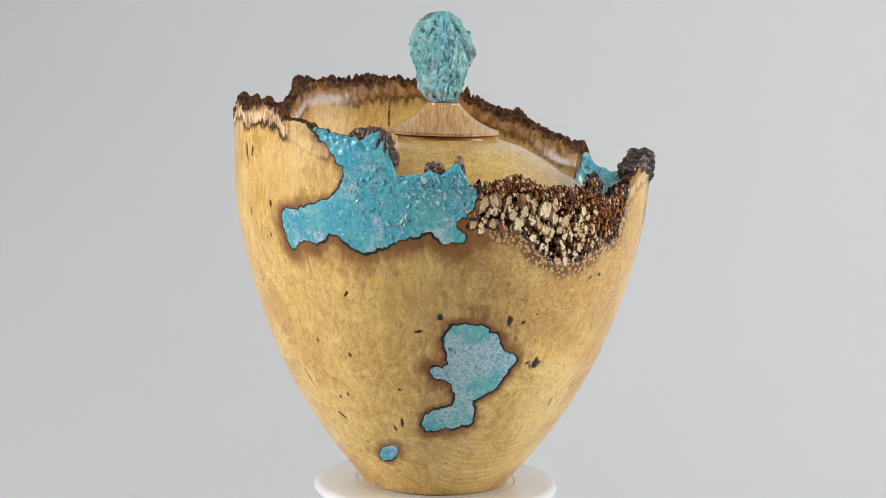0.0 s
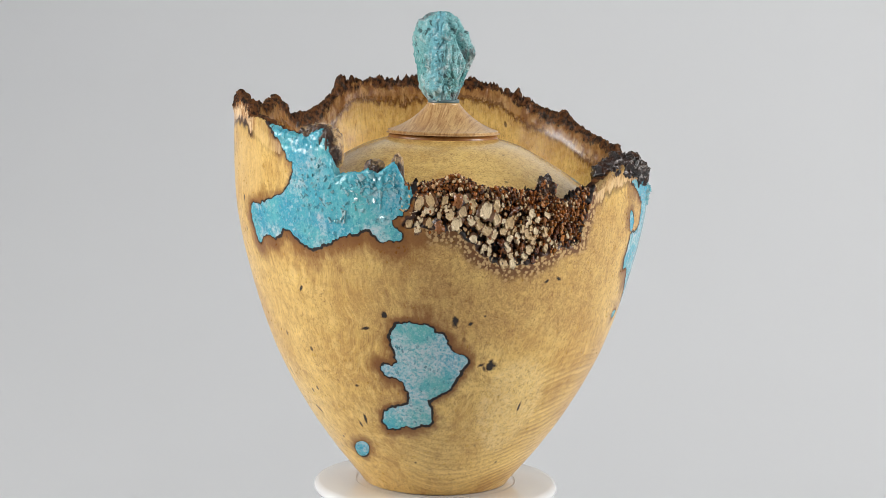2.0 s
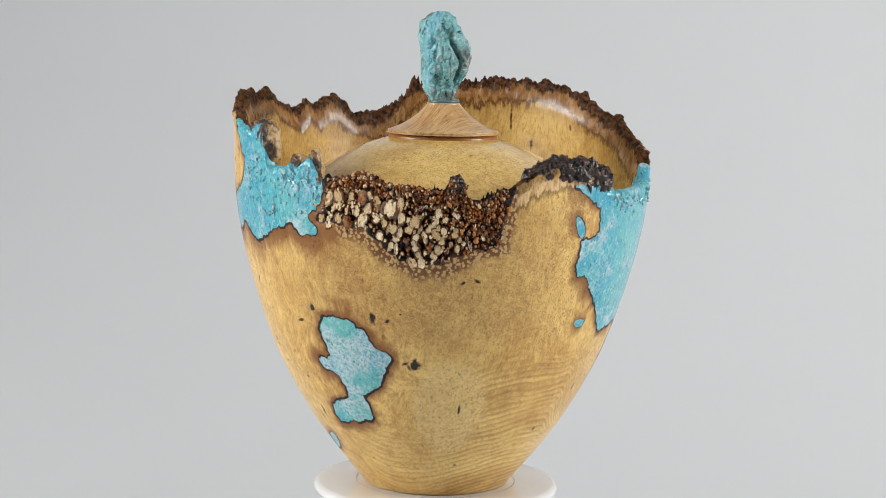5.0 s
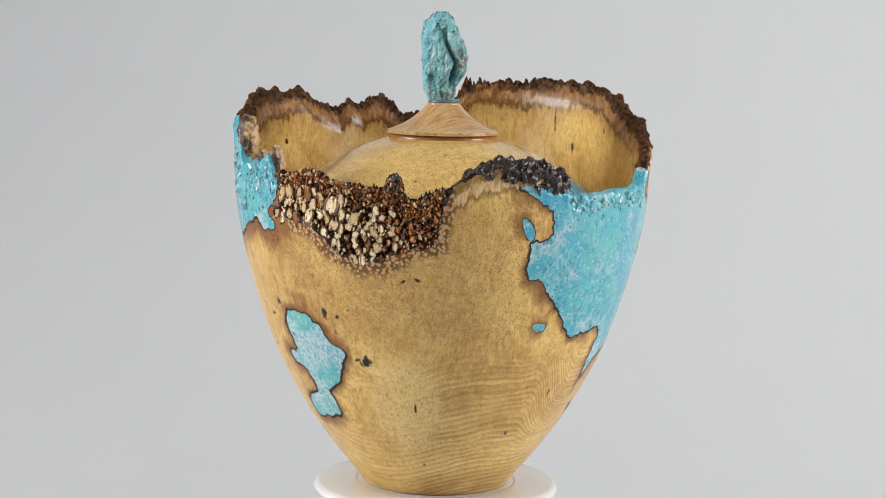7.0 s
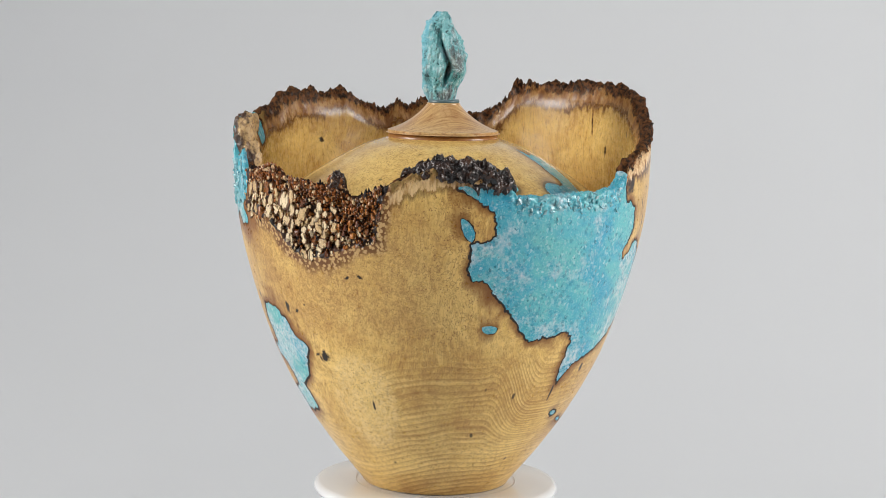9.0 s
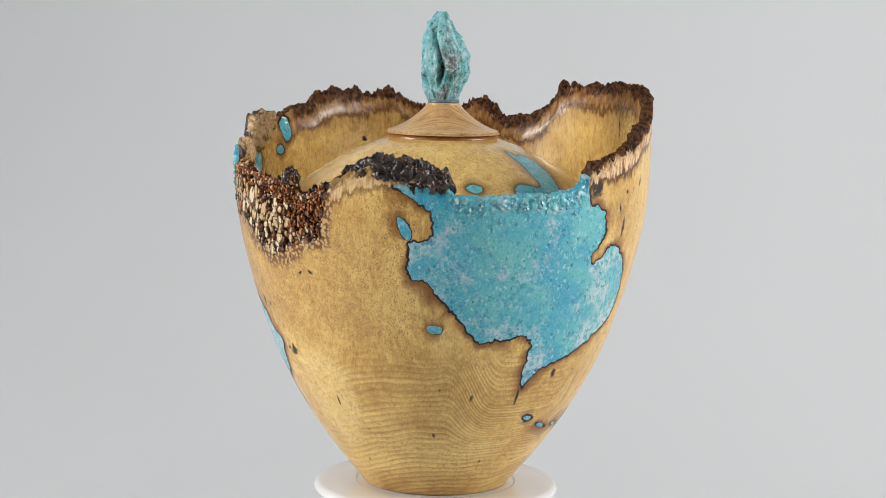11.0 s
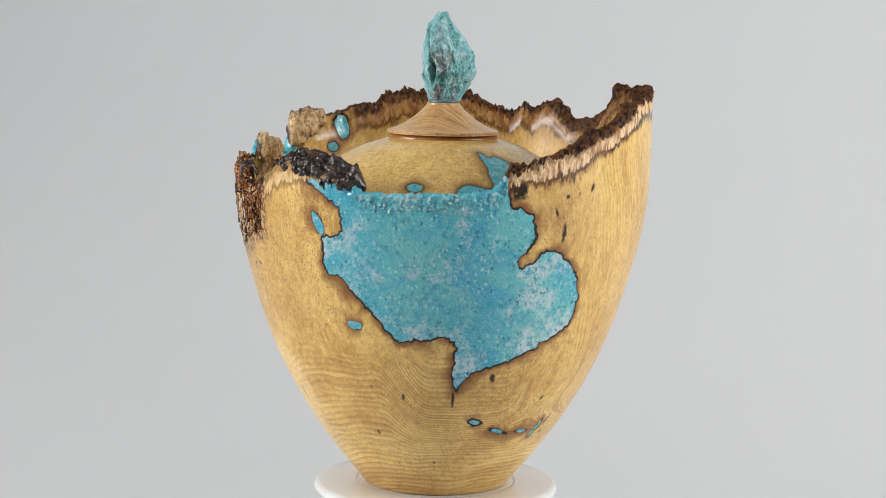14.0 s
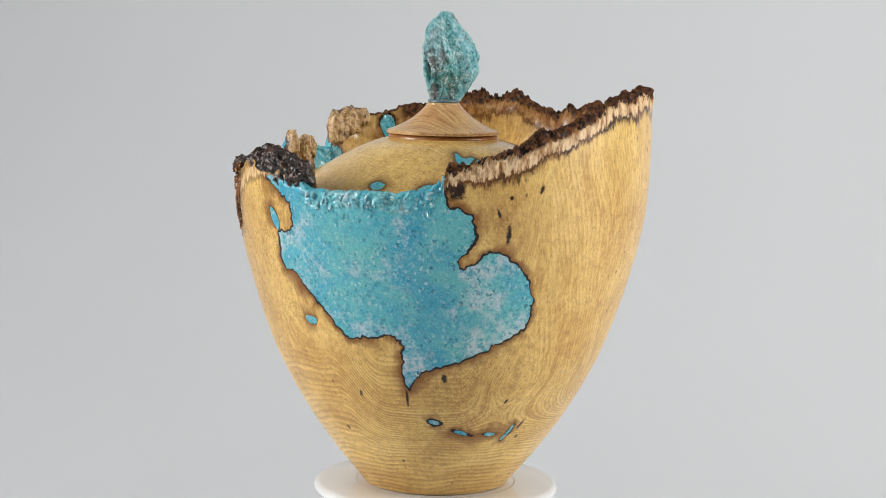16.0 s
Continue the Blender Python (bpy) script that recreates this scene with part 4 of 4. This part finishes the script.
bark_outline = build_urn()
lump("bark_lump", [(62, .1715, -.0055, .0035, .0022), (66, .1738, -.0055, .004, .0030), (70, .1755, -.0055, .0045, .0032), (73, .1765, -.0048, .0055, .0056), (79, .1735, -.0042, .0055, .0070), (85, .1710, -.0042, .0055, .0072), (89, .1685, -.0046, .005, .0066), (93.5, .1660, -.0055, .0045, .0048)], BARK, "nearly black knobbly bark lump", 2.0)
lump("bark_lump", [(-26, .1895, -.006, .0022, .0030), (-22.5, .1880, -.006, .003, .0050), (-18, .1870, -.0054, .0042, .0070), (-14.5, .1835, -.0050, .0045, .0095), (-11.2, .1810, -.0050, .004, .0095)], PALE_BARK, "dark brown and cream bark lump in turquoise resin", 5.0, 60, 0.0018, 0.6)
lump("bark_lump", [(-5, .1715, -.0058, .003, .0050), (-1.5, .1725, -.0056, .0038, .0070), (1, .1715, -.0056, .003, .0055)], PALE_BARK, "small dark and cream bark lump", 8.0, 80, 0.0016, 0.65)
lump("bark_lump", [(2.6, .173, -.0056, .003, .006), (4.4, .174, -.0056, .0036, .0085), (6.2, .1725, -.0056, .003, .0062)], PALE_BARK, "small dark and cream bark lump", 9.0, 80, 0.0016, 0.65)
lump("bark_knob", [(42.2, .166, -.004, .003, .0045), (44.5, .1675, -.004, .0035, .0055), (46.8, .1665, -.004, .003, .0048)], BARK, "dark red-brown bark knob", 12.0, 160, 0.0014)
nodules(bark_outline)
fine_nodules()
crystals()

# ---- lid ----
lid = new("urn_lid")
tagged(lid, "domed burl wood lid with turned finial and mineral stone", "lid")
LID_R = (0, .029, .0407, .0497, .0648, .0708, .085, .0965, .0985)
LID_Z = (.1840, .1846, .181, .1765, .1675, .1635, .153, .143, .138)
# inlays on the lid: degrees round, mm from the middle
LID_INLAYS = (((139, 44), (143, 48.5), (148, 48), (153, 52.5), (151, 61), (145, 72), (139.7, 80), (130, 84), (121, 80), (121, 71), (126, 68.5), (133, 71), (136.5, 68), (137, 61), (138.4, 55), (138, 49)),
              ((99.5, 70.5), (102.5, 68.0), (106, 70.2), (103.6, 73.2)))


def build_lid():
    nu, radii = 540, np.concatenate([np.linspace(0.0005, 0.028, 8), np.linspace(0.029, 0.0985, 110)])
    uc = np.arange(nu) * 360.0 / nu - 60
    rr, lz = np.linspace(0, .1, 400), None
    lz = np.interp(rr, LID_R, LID_Z)
    lz = np.where((rr > .03) & (rr < .094), np.convolve(np.pad(lz, 15, "edge"), np.ones(31) / 31, "valid"), lz)
    U = np.tile(uc, (len(radii), 1))
    RR = np.tile(radii[:, None], (1, nu))
    X, Y = RR * np.cos(np.radians(U - 90)), RR * np.sin(np.radians(U - 90))
    sds = []
    for i, o in enumerate(LID_INLAYS):
        p = spline(o)
        xy = np.stack([p[:, 1] * np.cos(np.radians(p[:, 0] - 90)), p[:, 1] * np.sin(np.radians(p[:, 0] - 90))], 1)
        xy += np.array([(noise.noise((a * .5, b * .5, i)), noise.noise((a * .5, b * .5, i + 7.0))) for a, b in xy]) * 0.4
        d, nx, ny = outline_field(xy, X.ravel() * 1000, Y.ravel() * 1000)
        d, nx, ny = (a.reshape(X.shape) for a in (d, nx, ny))
        near = np.abs(d) < 0.4
        X, Y = np.where(near, nx / 1000, X), np.where(near, ny / 1000, Y)
        sds.append(np.where(near, 0, d))
    Z = np.interp(np.hypot(X, Y), rr, lz)
    verts = np.stack([X, Y, Z], -1).reshape(-1, 3)
    i, j = np.meshgrid(np.arange(len(radii) - 1), np.arange(nu), indexing="ij")
    j2 = (j + 1) % nu
    quads = np.stack([i * nu + j, (i + 1) * nu + j, (i + 1) * nu + j2, i * nu + j2], -1)
    char = np.minimum.reduce([np.abs(s) for s in sds])
    burl = np.full(X.shape, 0.9).reshape(-1)
    taken = np.zeros(quads.shape[:2], bool)
    for s in sds:
        f = s[:-1] + s[1:]
        m = f + np.roll(f, -1, 1) < 0
        taken |= m
        q = quads[m]
        used, back = np.unique(q, return_inverse=True)
        mesh_from("inlay", verts[used], back.reshape(q.shape), RESIN, lid, "turquoise resin inlay")
    q = quads[~taken]
    used, back = np.unique(q, return_inverse=True)
    mesh_from("dome", verts[used], back.reshape(q.shape), LID, lid, "pale speckled burl dome", True, {"char": np.minimum(char, 30).reshape(-1)[used], "burl": burl[used], "ring": 0 * burl[used]})
    lathe("rebate", [(.0985, .138), (.0983, .1285), (.0975, .1278), (.0895, .1278), (.0890, .110), (.086, .108), (.0, .1065)], LID, lid, "", 120)
    lathe("groove", [(.0, .1825), (.0289, .1830), (.0291, .1852), (.0284, .1862), (.0272, .1866), (.0272, .1876), (.0, .1876)], GROOVE, lid, "orange-brown turned bead", 140)
    prof = spline([(.0, .1868), (.0279, .1868), (.0291, .1874), (.0294, .1881), (.0290, .1886), (.0262, .1895), (.0215, .1916), (.0165, .1947), (.0120, .1985), (.0090, .2018), (.0079, .2030), (.0, .2032)], 5, False)
    lathe("finial_cap", [tuple(p) for p in prof], CAP, lid, "concave turned figured wood cap", 140)
    lathe("collar", [(.0, .2026), (.0080, .2026), (.0084, .2034), (.0082, .2046), (.0, .2046)], METAL, lid, "dark glue collar", 48)


# how far the stone reaches from its axis, in mm, in twelve directions, at five heights
STONE_AIMS = (90, 270, 122.5, 302.5, 155, 335, 187.6, 7.6, 204, 24, 220, 40)
STONE_REACH = ((0.13, (9.6, 13.5, 7.2, 10.8, 6.0, 10.8, 11.1, 10.8, 13.5, 10.5, 13.2, 8.4)),
               (0.33, (11.7, 14.4, 12.6, 12.9, 10.5, 10.8, 15.0, 12.0, 17.1, 12.0, 18.6, 10.8)),
               (0.51, (16.8, 18.3, 15.0, 13.5, 11.4, 11.4, 14.1, 12.0, 15.6, 12.0, 19.2, 11.4)),
               (0.70, (14.7, 18.6, 12.0, 14.1, 7.8, 12.0, 9.6, 10.8, 10.2, 10.5, 14.1, 10.8)),
               (0.88, (9.0, 15.9, 7.5, 14.1, 4.5, 9.9, 3.6, 9.3, 3.6, 8.4, 8.1, 7.8)))


def build_stone():
    nu, nz = 220, 170
    z0, z1 = 0.2040, 0.2506
    heights = [0.0] + [h for h, _ in STONE_REACH] + [1.0]
    low = tuple(min(8.2, r * 0.8) for r in STONE_REACH[0][1])
    top = tuple(r * 0.42 if r > 8 else r * 0.25 for r in STONE_REACH[-1][1])
    top = tuple(t * (1.8 if a in (270, 302.5) else 1.0) for t, a in zip(top, STONE_AIMS))
    table = np.array([low] + [r for _, r in STONE_REACH] + [top]) / 1000
    aims = np.radians(STONE_AIMS)
    verts, blue, grey, crevice_shade = [], [], [], []
    for i in range(nz + 1):
        v = i / nz
        reach = np.array([np.interp(v, heights, table[:, k]) for k in range(12)])
        for k in range(nu):
            u = 360.0 * k / nu
            c = np.cos(math.radians(u) - aims)
            r = float(np.min(np.where(c > 0.2, reach / np.maximum(c, 0.2), 1.0)))
            a = math.radians(u - 90)
            p = Vector((math.cos(a) * r, math.sin(a) * r, z0 + (z1 - z0) * v))
            ridge = 1 - 2 * abs(noise.noise(Vector((p.x * 130, p.y * 130, p.z * 70 + 3))))
            n = noise.fractal(p * 260, 0.75, 2.2, 5)
            near = noise.voronoi(Vector((p.x * 210, p.y * 210, p.z * 110)))[0]
            crack = max(0.0, 0.22 - (near[1] - near[0])) / 0.22
            flake = noise.cell(Vector((p.x * 190 + n, p.y * 190, p.z * 95 + n)))
            r2 = r - 0.0005 + 0.0010 * ridge + 0.0006 * n - 0.0006 * crack + 0.0003 * flake
            # deep cleft down one flank
            turn = (u - 74 - 26 * (0.5 - v) + 9 * math.sin(v * 11) + 180) % 360 - 180
            cleft = math.exp(-turn * turn / 60) * float(step(np.array(v), 0.10, 0.28) * (1 - step(np.array(v), 0.6, 0.85)))
            r2 -= 0.0046 * cleft
            # mask for the shade painted into cleft and cracks
            crevice_shade.append(max(0.7 * cleft, 0.6 * crack * crack))
            verts.append((math.cos(a) * r2, math.sin(a) * r2, p.z + 0.0007 * n * (v > 0.02)))
            grey.append(math.exp(-(((u - 95 + 180) % 360 - 180) / 32) ** 2 - ((v - 0.52) / 0.3) ** 2) + 0.6 * math.exp(-((v - 0.05) / 0.1) ** 2))
            blue.append(math.exp(-(((u - 352 + 180) % 360 - 180) / 28) ** 2) * 0.9 + 0.6 * math.exp(-(((u - 205 + 180) % 360 - 180) / 24) ** 2))
    faces = [(i * nu + k, i * nu + (k + 1) % nu, (i + 1) * nu + (k + 1) % nu, (i + 1) * nu + k) for i in range(nz) for k in range(nu)]
    faces += [tuple(nz * nu + k for k in range(nu)), tuple(nu - 1 - k for k in range(nu))]
    mesh_from("finial_stone", verts, faces, STONE, lid, "rough turquoise and grey mineral stone", True, {"blue": blue, "grey": grey, "crevice_shade": crevice_shade})


build_lid()
build_stone()


def motions():
    """Everything on the turntable turns at one steady speed."""
    for thing in (turntable, urn, lid):
        walk(thing, [(k / 2, pose(0, 0, 0, 0, 0, -SPIN * k / 2)) for k in range(33)])


motions()
